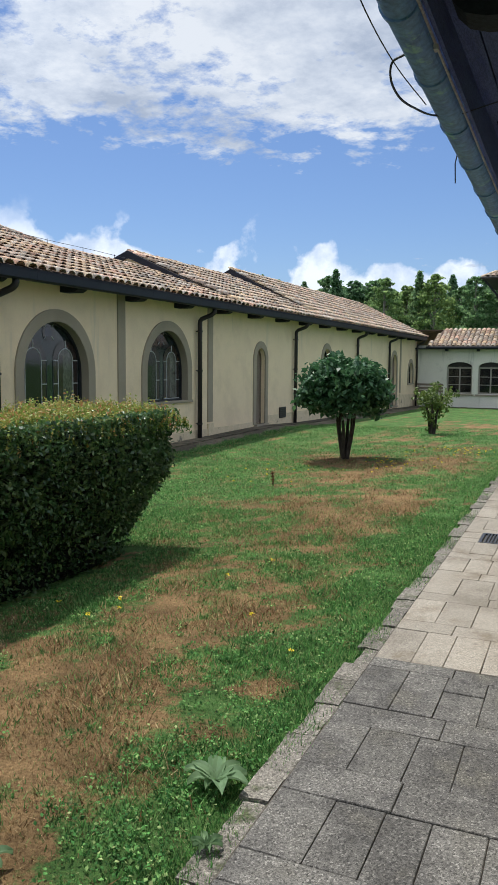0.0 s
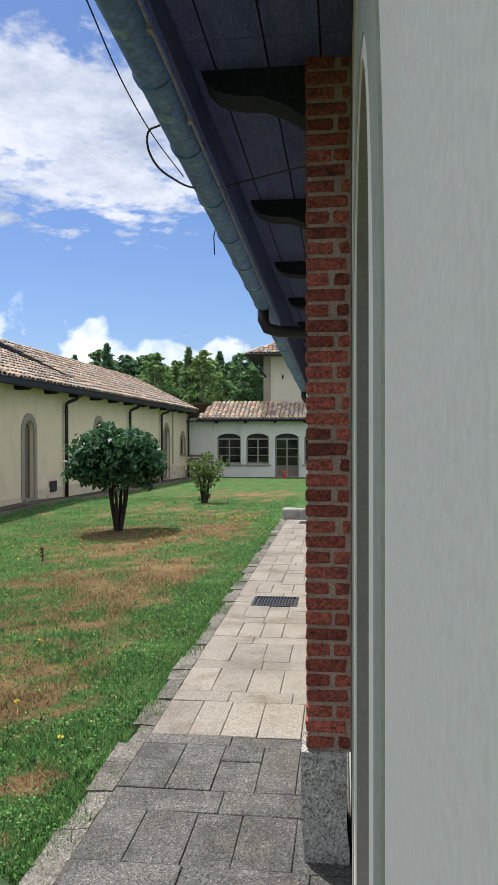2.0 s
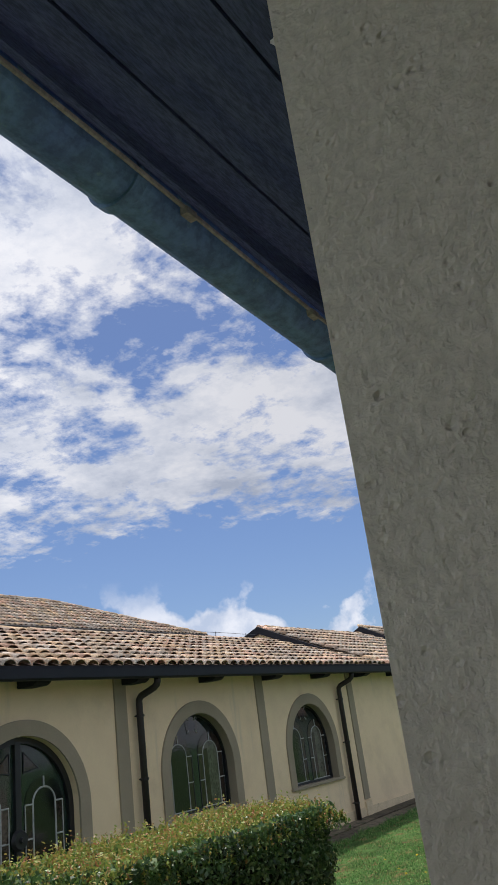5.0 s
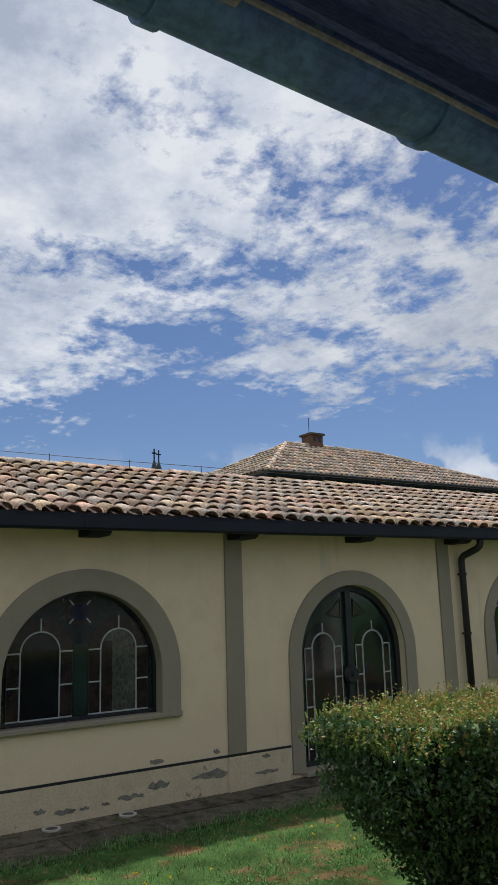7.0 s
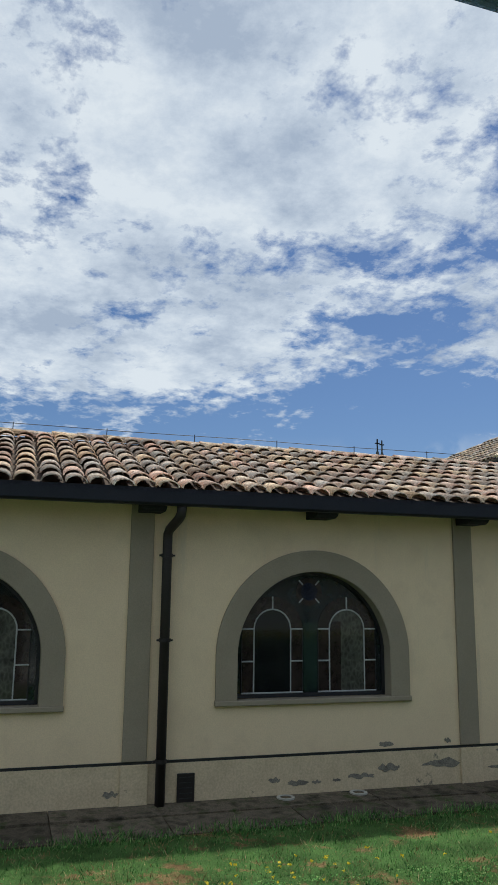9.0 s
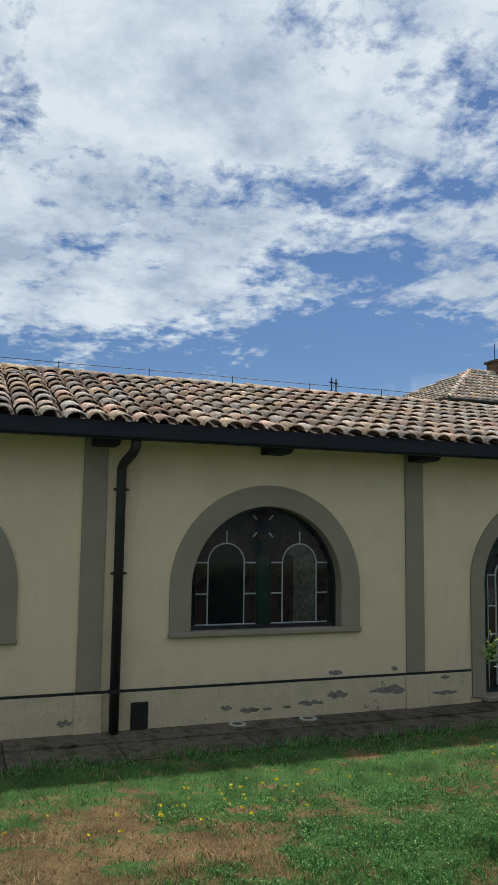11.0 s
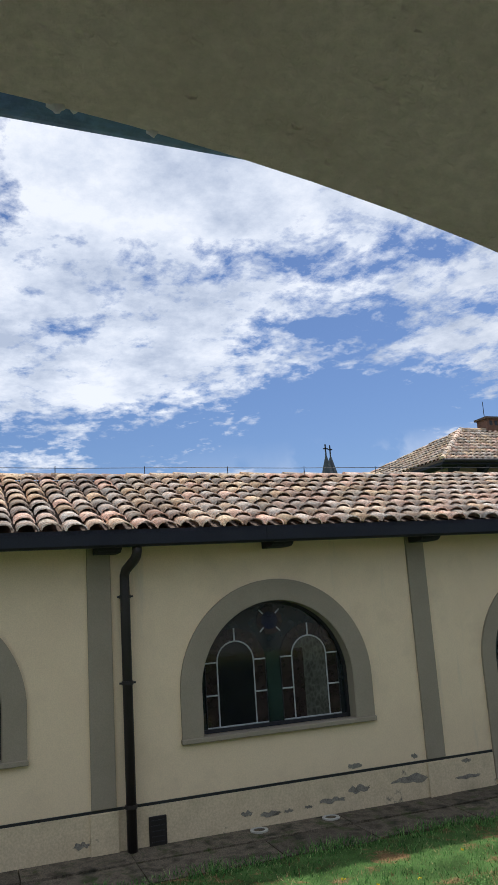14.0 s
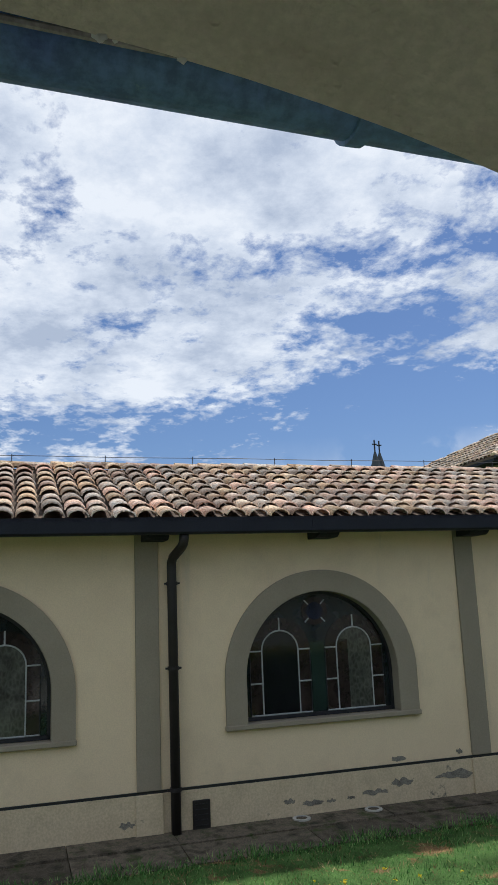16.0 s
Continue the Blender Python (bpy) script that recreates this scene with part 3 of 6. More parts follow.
def blades(name, n_try, x0, x1, y0, y1, want_dry, height, width, mat, label, seed, far=1.0):
    """Single blades of grass, thinner where the turf of the other kind takes over."""
    rng = np.random.default_rng(seed)
    xs, ys = rng.uniform(x0, x1, n_try), y0 + (y1 - y0) * rng.uniform(0, 1, n_try) ** far
    keep = []
    for i in range(n_try):
        d = dryness(xs[i], ys[i])
        p = smoothed((d - 0.04) / 0.58)
        if rng.uniform() < (p if want_dry else 1 - 0.88 * p):
            if not (-5.5 < xs[i] < -3.9 and 3.9 < ys[i] < 6.7):
                keep.append(i)
    xs, ys = xs[keep], ys[keep]
    n = len(xs)
    zs = np.array([ground_z(a, b) for a, b in zip(xs, ys)])
    h = height * rng.uniform(0.4, 1.3, n) * (1 + 0.5 * np.sin(xs * 5.1) * np.sin(ys * 4.3))
    a = rng.uniform(0, 2 * np.pi, n)
    lean = rng.uniform(0.4, 2.0, n) * h if want_dry else rng.uniform(0.1, 1.2, n) * h
    b = rng.uniform(0, 2 * np.pi, n)
    w = width * rng.uniform(0.6, 1.4, n)
    v = np.zeros((n, 3, 3), np.float32)
    v[:, 0] = np.stack([xs - w * np.cos(a), ys - w * np.sin(a), zs - 0.01], 1)
    v[:, 1] = np.stack([xs + w * np.cos(a), ys + w * np.sin(a), zs - 0.01], 1)
    v[:, 2] = np.stack([xs + lean * np.cos(b), ys + lean * np.sin(b), zs + h], 1)
    me = bpy.data.meshes.new(name)
    me.vertices.add(3 * n)
    me.vertices.foreach_set("co", v.ravel())
    me.loops.add(3 * n)
    me.loops.foreach_set("vertex_index", np.arange(3 * n, dtype=np.int32))
    me.polygons.add(n)
    me.polygons.foreach_set("loop_start", np.arange(0, 3 * n, 3, dtype=np.int32))
    me.update(calc_edges=True)
    me.materials.append(mat)
    return tagged(new(name, me), label, "grass", kind="stuff")


blades("grass_near", 230000, -5.2, -1.04, -0.5, 9.0, False, 0.036, 0.0036, grass_green, "short green lawn grass, uneven and trodden", 11, 1.5)
blades("grass_far", 110000, -8.3, -1.13, -2.5, 26.0, False, 0.045, 0.0055, grass_green, "green lawn grass toward the long building", 12, 1.1)
blades("straw_near", 190000, -5.2, -1.10, 0.8, 10.0, True, 0.020, 0.0026, grass_dry, "dry flattened straw-coloured grass in patches", 13, 1.4)
blades("edge_grass", 12000, -8.42, -8.05, -3.0, 24.0, False, 0.075, 0.0060, grass_green, "ragged grass growing over the edge of the concrete strip", 16)
blades("kerb_grass", 8000, -1.16, -0.965, 0.6, 15.0, False, 0.040, 0.0036, grass_green, "tufts of grass creeping over the kerb stones", 15, 1.4)
blades("straw_far", 80000, -8.3, -1.13, -2.5, 18.0, True, 0.040, 0.0050, grass_dry, "dry brown grass patches farther over the lawn", 14)


def clover():
    """Low broad leaves between the blades, in clumps."""
    rng = np.random.default_rng(77)
    cs = []
    for _ in range(13000):
        x, y = rng.uniform(-6.5, -1.12), 0.8 + 14 * rng.uniform() ** 1.5
        if dryness(x, y) > 0.28 + 0.2 * rng.uniform():
            continue
        if -5.3 < x < -3.9 and 3.9 < y < 6.7:
            continue
        n = rng.integers(6, 17)
        p = rng.normal(size=(n, 3)) * np.array([0.032, 0.032, 0.010]) + np.array([x, y, ground_z(x, y) + 0.025])
        cs.append(p)
    tagged(leaves("clover_patches", np.concatenate(cs), 0.019, grass_green, None, 1.2, 0.75, 78), "low broad-leaved clover and weeds among the grass", "weeds", kind="stuff")


clover()


def flowers():
    rng = np.random.default_rng(5)
    cs = []
    for cx, cy, r, n in ((-6.6, 2.1, 0.7, 26), (-6.3, 1.0, 0.6, 14), (-3.0, 13.6, 0.9, 26), (-2.2, 16.0, 1.0, 40), (-6.8, 4.4, 0.8, 9), (-2.6, 5.2, 1.0, 8), (-4.8, 12.0, 1.2, 16)):
        for _ in range(n):
            x, y = cx + rng.normal() * r * 0.5, cy + rng.normal() * r * 0.7
            z = ground_z(x, y) + rng.uniform(0.05, 0.10)
            for k in range(5):
                cs.append((x + rng.normal() * 0.008, y + rng.normal() * 0.008, z + rng.normal() * 0.004))
    tagged(leaves("lawn_flowers", cs, 0.028, flower_yellow, None, 1.0, 0.8, 6), "small yellow wild flowers scattered in the lawn", "flowers", kind="stuff")


flowers()


# ---------------------------------------------------------------- the long building
BASES = -0.5
WIN = [-1.36, 3.29, 12.33, 16.77]          # wide leaded windows
DOOR_Y = 7.90                              # arched double door
PILASTERS = [-3.7, 0.905, 5.585, 10.09, 14.64, 19.15]
END_Y = 48.0
EAVE_X, EAVE_Z = -8.92, 3.40


def wall_with_arches(name, x0, x1, y0, y1, z0, z1, openings, mat, label):
    """A wall along y, from x0 (seen face) to x1, with arched openings (yc, hw, sill, spring, rise)."""
    bm = bmesh.new()

    def strip(ya, yb, la, lb, ha, hb):
        for x, flip in ((x0, False), (x1, True)):
            f = [bm.verts.new(p) for p in ((x, ya, la), (x, yb, lb), (x, yb, hb), (x, ya, ha))]
            bm.faces.new(f[::-1] if flip else f)

    def across(p, q):
        bm.faces.new([bm.verts.new(v) for v in ((x0, *p), (x0, *q), (x1, *q), (x1, *p))])

    y = y0
    for yc, hw, sill, spring, rise in sorted(openings):
        strip(y, yc - hw, z0, z0, z1, z1)
        o = arch(yc, hw, sill, spring, rise)
        if sill > z0:
            strip(yc - hw, yc + hw, z0, z0, sill, sill)
            across((yc - hw, sill), (yc + hw, sill))
        for p, q in zip(o, o[1:]):
            across(p, q)
            if q[0] - p[0] > 1e-6:
                strip(p[0], q[0], p[1], q[1], z1, z1)
        y = yc + hw
    strip(y, y1, z0, z0, z1, z1)
    across((y0, z0), (y0, z1)), across((y1, z0), (y1, z1)), across((y0, z1), (y1, z1))
    bmesh.ops.remove_doubles(bm, verts=bm.verts, dist=1e-5)
    me = bpy.data.meshes.new(name)
    bmesh.ops.recalc_face_normals(bm, faces=bm.faces)
    bm.to_mesh(me)
    bm.free()
    me.materials.append(mat)
    return tagged(new(name, me), label, "wall", kind="structure")


W_SILL = 0.80
W_NEAR, W_FAR = (1.10, 0.28, 1.343), (1.03, 0.235, 1.535)      # half width, width of the surround, spring of the arch
D_HW, D_SILL, D_SPRING = 1.11, -0.30, 1.34
SMALL = [(22.83, 0.38, -0.20, 1.86, 0.38), (29.8, 0.50, 0.9, 1.85, 0.50), (41.9, 0.62, -0.55, 1.65, 0.62), (46.3, 0.60, 0.6, 1.25, 0.60)]
openings = [(y, q[0], W_SILL - 0.02, q[2], None) for y, q in zip(WIN, (W_NEAR, W_NEAR, W_FAR, W_FAR))] + [(DOOR_Y, D_HW, D_SILL, D_SPRING, None)] + SMALL
wall_long = wall_with_arches("wall_long", WALL, WALL - 0.42, -9.0, END_Y, -1.1, 3.42, openings, plaster_cream, "long cream plastered chapel wall with arched windows and doors")
for nm, b in (("wall_long_back", (-15.6, -15.2, -9.0, END_Y + 8, -1.1, 3.2)), ("wall_long_end", (-15.2, WALL - 0.02, -9.0, -8.6, -1.1, 3.42)), ("floor_long", (-15.2, WALL - 0.43, -8.6, END_Y, -1.0, -0.42))):
    tagged(part(nm, boxed(*b), plaster_cream, None), "plain plastered inner side of the long building", "wall", kind="structure")


def plinth():
    t = thing("plinth", (WALL, 0, 0), "stained beige plinth with flaking grey plaster patches", "plinth", kind="structure")
    gaps = [(DOOR_Y - 1.36, DOOR_Y + 1.36), (22.20, 23.46), (41.0, 42.8)]
    y = -9.0
    for a, b in gaps + [(END_Y, END_Y)]:
        tops = (0.075, 0.075) if a < 20 else (0.03, -0.1)
        part("plinth_run", prism(bmesh.new(), [(y, -1.0), (a, -1.0), (a, tops[1]), (y, tops[0])], "x", WALL - 0.01, WALL + 0.025), plaster_plinth, t)
        if a < 20:
            # solid black strip, standing in for the shade of a slot
            part("shadow_gap", boxed(WALL - 0.01, WALL + 0.018, y, a, 0.075, 0.108), iron, t, "black strip painting the shade of a slot along the plinth top")
        y = b
    for y, z, h, w in ((2.71, -0.20, 0.07, 0.16), (3.03, -0.245, 0.07, 0.30), (3.28, -0.25, 0.05, 0.14), (3.57, -0.24, 0.05, 0.12), (3.93, -0.21, 0.08, 0.42), (4.33, -0.125, 0.11, 0.36), (5.13, -0.11, 0.13, 0.62), (6.07, -0.195, 0.06, 0.46), (6.07, 0.02, 0.06, 0.17), (0.63, -0.25, 0.08, 0.2), (4.31, 0.165, 0.08, 0.24), (5.24, 0.18, 0.08, 0.11)):
        rng = random.Random(int(y * 100))
        n = 26
        pts = [(y + w * 0.5 * math.cos(6.283 * k / n) * rng.uniform(0.75, 1.1), z + 0.10 * h * math.sin(7.0 * math.cos(6.283 * k / n)) + h * 0.5 * math.sin(6.283 * k / n) * rng.uniform(0.45, 1.15)) for k in range(n)]
        x = WALL + (0.0275 if z < 0.07 else 0.003)
        part("bare_patch", prism(bmesh.new(), pts, "x", x - 0.002, x + 0.002), patch_grey, t, "bare grey patch of flaked plaster")


plinth()

for p in PILASTERS + [43.45]:
    pil = thing("pilaster", (WALL, p, -0.4), "flat grey-painted pilaster strip on the cream wall", "pilaster", "pilasters of the long building")
    part("shaft", boxed(WALL - 0.01, WALL + 0.035, p - 0.15, p + 0.15, 0.112, 3.40, bevel=0.005), stone_trim, pil)
    part("foot", boxed(WALL, WALL + 0.055, p - 0.17, p + 0.17, -1.0, 0.072, bevel=0.006), plaster_plinth, pil, "beige plinth block")


def ring(yc, hw, z0, zs, n=40):
    return arch(yc, hw, z0, zs, None, n)


def came_path(bm, pts, x, r=0.013):
    tube(bm, [(x, p[0], p[1]) for p in pts], r, 6)


def lancet(yc, hw, z0, zs, n=12):
    return arch(yc, hw, z0, zs, None, n)


def surround(parent, yc, hw, width, z0, zs, proud=0.035, mat=None):
    o, i = ring(yc, hw + width, z0, zs), ring(yc, hw, z0, zs)
    part("surround", band(bmesh.new(), o, i, "x", WALL - 0.005, WALL + proud), mat or stone_trim, parent, "flat grey arched surround")


def leaded_window(yc, hw, width, spring):
    """A wide half-round window: dark frame, green field, two lancets with banded borders and a blue roundel."""
    w = thing("leaded_window", (WALL, yc, W_SILL), "wide arched leaded glass window with grey stone surround", "window", "leaded windows of the long building")
    surround(w, yc, hw, width, 0.785, spring)
    part("sill", boxed(WALL - 0.15, WALL + 0.065, yc - hw - width - 0.012, yc + hw + width + 0.012, 0.722, 0.785, bevel=0.008), stone_trim, w, "projecting grey sill")
    part("reveal", band(bmesh.new(), ring(yc, hw - 0.001, W_SILL - 0.02, spring), ring(yc, hw - 0.008, W_SILL - 0.02, spring), "x", WALL - 0.30, WALL + 0.03), stone_trim, w, "grey painted reveal")
    x = WALL - 0.185
    yw, dz = hw / 1.10, (spring - 1.343) * 0.65
    o, i = ring(yc, hw - 0.010, W_SILL, spring), ring(yc, hw - 0.050, W_SILL, spring)
    fr = band(bmesh.new(), o, i, "x", x - 0.03, x + 0.035)
    box(fr, x - 0.03, x + 0.035, yc - hw + 0.012, yc + hw - 0.012, W_SILL - 0.012, W_SILL + 0.036)
    part("frame", fr, iron, w, "dark iron frame")
    part("field_pane", prism(bmesh.new(), ring(yc, hw - 0.045, W_SILL + 0.03, spring), "x", x - 0.012, x - 0.004), glass_field, w, "mottled dark green field glass")
    x1 = x + 0.002
    part("centre_pane", boxed(x1 - 0.004, x1 + 0.001, yc - 0.105 * yw, yc + 0.105 * yw, 0.85, 1.75 + dz), glass_green, w, "streaky green centre glass")
    top, bars, rim = 1.668 + dz, (1.25 + dz * 0.6, 1.668 + dz), hw - 0.055

    def held(p):
        q = Vector((p[0] - yc, p[1] - spring))
        if q.y > 0 and q.length > rim:
            q *= rim / q.length
        q.x = max(-rim, min(rim, q.x))
        return (yc + q.x, spring + q.y)

    for c, g in ((-0.55, glass_dark), (0.536, glass_reflection)):
        yo, r = yc + c * yw, 0.26 * yw
        inn, out = lancet(yo, r, 0.842, top), lancet(yo, 0.43 * yw, 0.842, top)
        part("lancet_pane", prism(bmesh.new(), inn, "x", x1, x1 + 0.006), g, w, "patterned lancet glass")
        # the right lancet's painted reflection stops at this dark strip
        if c > 0:
            part("side_strip", boxed(x1 + 0.0065, x1 + 0.008, yo - r + 0.01, yo - r + 0.17 * yw, 0.85, top + 0.10), glass_brown, w, "dark strip of the lancet beside its painted reflection")
        ca = bmesh.new()
        came_path(ca, inn + [inn[0]], x1 + 0.008, 0.0105)
        for s in (-1, 1):
            a, b = yo + s * (r + 0.012), held((yo + s * 0.43 * yw, top))[0]
            for z0, z1 in ((0.85, bars[0] - 0.008), (bars[0] + 0.008, bars[1] - 0.008)):
                part("border_pane", boxed(x1, x1 + 0.005, min(a, b), max(a, b), z0, z1), glass_brown, w)
            for z in bars:
                tube(ca, [(x1 + 0.009, a - s * 0.01, z), (x1 + 0.009, held((yo + s * 0.43 * yw, z))[0], z)], 0.0115, 6)
            part("dark_came", tubed([(x1 + 0.007, b, 0.85), (x1 + 0.007, b, top)], 0.008, 6), iron, w, "thin dark came")
        head_o, head_i = out[1:-1], lancet(yo, r + 0.012, 0.842, top)[1:-1]
        half = len(head_o) // 2
        for sl in (slice(0, half + 1), slice(half, len(head_o))):
            part("arched_border_pane", band(bmesh.new(), [held(p) for p in head_o[sl]], head_i[sl], "x", x1, x1 + 0.005), glass_brown, w)
        tube(ca, [(x1 + 0.009, yo, top + r), (x1 + 0.009, yo, min(top + 0.43 * yw, spring + math.sqrt(rim * rim - (yo - yc) ** 2)))], 0.0115, 6)
        tube(ca, [(x1 + 0.009, held((yo - 0.43 * yw, 1.0))[0], 0.846), (x1 + 0.009, held((yo + 0.43 * yw, 1.0))[0], 0.846)], 0.0105, 6)
        part("lancet_came", ca, lead, w, "pale lead came round the lancet")
    zc = spring + 0.825
    yr = yc - 0.02
    circ = [(yr + 0.19 * math.cos(2 * math.pi * k / 24), zc + 0.19 * math.sin(2 * math.pi * k / 24)) for k in range(24)]
    small = [(yr + 0.12 * math.cos(2 * math.pi * k / 24), zc + 0.12 * math.sin(2 * math.pi * k / 24)) for k in range(24)]
    part("roundel_ring", band(bmesh.new(), circ, small, "x", x1, x1 + 0.005, True), glass_brown, w)
    part("roundel", prism(bmesh.new(), small, "x", x1, x1 + 0.006), glass_blue, w, "dark blue glass roundel")
    ti = bmesh.new()
    for k in range(4):
        a = math.pi / 4 + k * math.pi / 2
        tube(ti, [(x1 + 0.009, yr + r * math.cos(a), zc + r * math.sin(a)) for r in (0.13, 0.21)], 0.010, 6)
    part("roundel_came", ti, lead, w)
    return w


first_window = leaded_window(WIN[1], *W_NEAR)
copy_thing(first_window, Matrix.Translation((WALL, WIN[0], W_SILL)))
far_window = leaded_window(WIN[2], *W_FAR)
copy_thing(far_window, Matrix.Translation((WALL, WIN[3], W_SILL)))


def arched_door():
    d = thing("arched_door", (WALL, DOOR_Y, D_SILL), "closed arched double door with dark iron frame and leaded glass", "door")
    surround(d, DOOR_Y, D_HW, 0.235, -0.30, D_SPRING)
    x = WALL - 0.17
    o, i = ring(DOOR_Y, D_HW - 0.004, D_SILL, D_SPRING), ring(DOOR_Y, D_HW - 0.10, D_SILL, D_SPRING)
    part("frame", band(bmesh.new(), o, i, "x", x - 0.04, x + 0.05), iron, d, "dark iron arched frame")
    part("threshold", boxed(WALL - 0.2, WALL + 0.14, DOOR_Y - D_HW - 0.06, DOOR_Y + D_HW + 0.06, D_SILL - 0.06, D_SILL + 0.01, bevel=0.01), stone_trim, d, "stone threshold step")
    for s in (-1, 1):
        lo = DOOR_Y - D_HW + 0.10 if s < 0 else DOOR_Y + 0.05
        hi = DOOR_Y - 0.05 if s < 0 else DOOR_Y + D_HW - 0.10
        r = D_HW - 0.10
        pts = [(lo, D_SILL)]
        for k in range(13):
            y = lo + (hi - lo) * k / 12
            pts.append((y, D_SPRING + math.sqrt(max(0.0, r * r - (y - DOOR_Y) ** 2))))
        pts.append((hi, D_SILL))
        leaf = part("door_leaf", prism(bmesh.new(), pts, "x", x - 0.012, x - 0.004), glass_green, d, "leaf of mottled green leaded glass")
        yo = DOOR_Y + s * 0.53
        inn = lancet(yo, 0.225, -0.18, 1.47)
        x1 = x + 0.002
        part("lancet_pane", prism(bmesh.new(), inn, "x", x1, x1 + 0.006), glass_dark, leaf, "patterned lancet glass")
        ca = bmesh.new()
        came_path(ca, inn, x1 + 0.008, 0.015)
        for q in (-1, 1):
            a, b = yo + q * 0.24, yo + q * 0.375
            zz = [-0.2, 0.18, 0.58, 1.0, 1.47]
            for z0, z1 in zip(zz, zz[1:]):
                part("border_pane", boxed(x1, x1 + 0.005, min(a, b), max(a, b), z0 + 0.008, z1 - 0.008), glass_brown, leaf)
            for z in zz[1:]:
                tube(ca, [(x1 + 0.009, a - q * 0.015, z), (x1 + 0.009, b, z)], 0.014, 6)
            tube(ca, [(x1 + 0.009, b, -0.2), (x1 + 0.009, b, 1.47)], 0.010, 6)
        ho, hi2 = lancet(yo, 0.375, -0.2, 1.47)[1:-1], lancet(yo, 0.24, -0.2, 1.47)[1:-1]
        part("arched_border_pane", band(bmesh.new(), ho, hi2, "x", x1, x1 + 0.005), glass_dark, leaf)
        tube(ca, [(x1 + 0.009, yo, 1.69), (x1 + 0.009, yo, 1.85)], 0.014, 6)
        part("lancet_came", ca, lead, leaf, "pale lead came round the lancet")
        tri = [(DOOR_Y + s * 0.14, 1.93), (DOOR_Y + s * 0.14, 2.22), (DOOR_Y + s * 0.42, 1.98)]
        part("upper_pane", prism(bmesh.new(), tri, "x", x1, x1 + 0.006), glass_brown, leaf)
        b3 = bmesh.new()
        tube(b3, [(x1 + 0.006, *p) for p in tri + [tri[0]]], 0.012, 6)
        part("upper_came", b3, iron, leaf)
    part("meeting_stile", boxed(x - 0.03, x + 0.055, DOOR_Y - 0.055, DOOR_Y + 0.055, D_SILL, D_SPRING + D_HW - 0.06, bevel=0.006), iron, d, "dark iron meeting stile")
    boss = bmesh.new()
    bmesh.ops.create_cone(boss, cap_ends=True, segments=24, radius1=0.15, radius2=0.12, depth=0.05, matrix=pose(x + 0.075, DOOR_Y, 1.02, 0, 90, 0))
    bmesh.ops.create_cone(boss, cap_ends=True, segments=16, radius1=0.05, radius2=0.03, depth=0.05, matrix=pose(x + 0.115, DOOR_Y, 1.02, 0, 90, 0))
    part("round_boss", boss, iron, d, "round dark iron lock boss")


arched_door()


def narrow_opening(yc, hw, sill, spring, rise, is_door):
    kind = "narrow_door" if is_door else "narrow_window"
    d = thing(kind, (WALL, yc, sill), "narrow arched weathered wooden door in a grey surround" if is_door else "small arched window with dark panes in the cream wall", "door" if is_door else "window")
    surround(d, yc, hw, 0.22, sill, spring)
    x = WALL - 0.15
    o, i = ring(yc, hw - 0.004, sill, spring), ring(yc, hw - 0.06, sill, spring)
    part("frame", band(bmesh.new(), o, i, "x", x - 0.03, x + 0.03), brown_wood if is_door else iron, d)
    part("panel", prism(bmesh.new(), ring(yc, hw - 0.055, sill, spring), "x", x - 0.02, x), brown_wood if is_door else glass_dark, d)
    if is_door:
        b = bmesh.new()
        for z in (0.72, 0.80):
            box(b, x, x + 0.025, yc - hw + 0.06, yc + hw - 0.06, z, z + 0.05)
        box(b, x, x + 0.02, yc - 0.02, yc + 0.02, sill, 0.72)
        box(b, x, x + 0.02, yc - 0.02, yc + 0.02, 0.85, spring + hw - 0.08)
        part("rail", b, brown_wood, d)
        part("threshold", boxed(WALL - 0.1, WALL + 0.12, yc - hw - 0.1, yc + hw + 0.1, sill - 0.07, sill), stone_trim, d)
    else:
        b = bmesh.new()
        box(b, x, x + 0.025, yc - 0.02, yc + 0.02, sill, spring + hw - 0.06)
        box(b, x, x + 0.025, yc - hw + 0.05, yc + hw - 0.05, spring - 0.02, spring + 0.02)
        part("glazing_bar", b, iron, d)
        part("sill", boxed(WALL - 0.1, WALL + 0.06, yc - hw - 0.25, yc + hw + 0.25, sill - 0.07, sill), stone_trim, d)


for k, s in enumerate(SMALL):
    narrow_opening(*s, k in (0, 2))


def wall_vent(y0, y1, z0, z1):
    v = thing("wall_vent", (WALL + 0.03, (y0 + y1) / 2, z0), "dark metal vent cover at the foot of the wall", "vent")
    part("cover", boxed(WALL + 0.0255, WALL + 0.05, y0, y1, z0, z1, bevel=0.006), pipe_brown, v)
    b = bmesh.new()
    for k in range(5):
        z = z0 + (z1 - z0) * (k + 0.7) / 5.6
        box(b, WALL + 0.05, WALL + 0.056, y0 + 0.03, y1 - 0.03, z, z + 0.012)
    part("slat", b, iron, v)


wall_vent(1.44, 1.66, -0.39, -0.05)
wall_vent(24.5, 25.1, -0.12, 0.25)


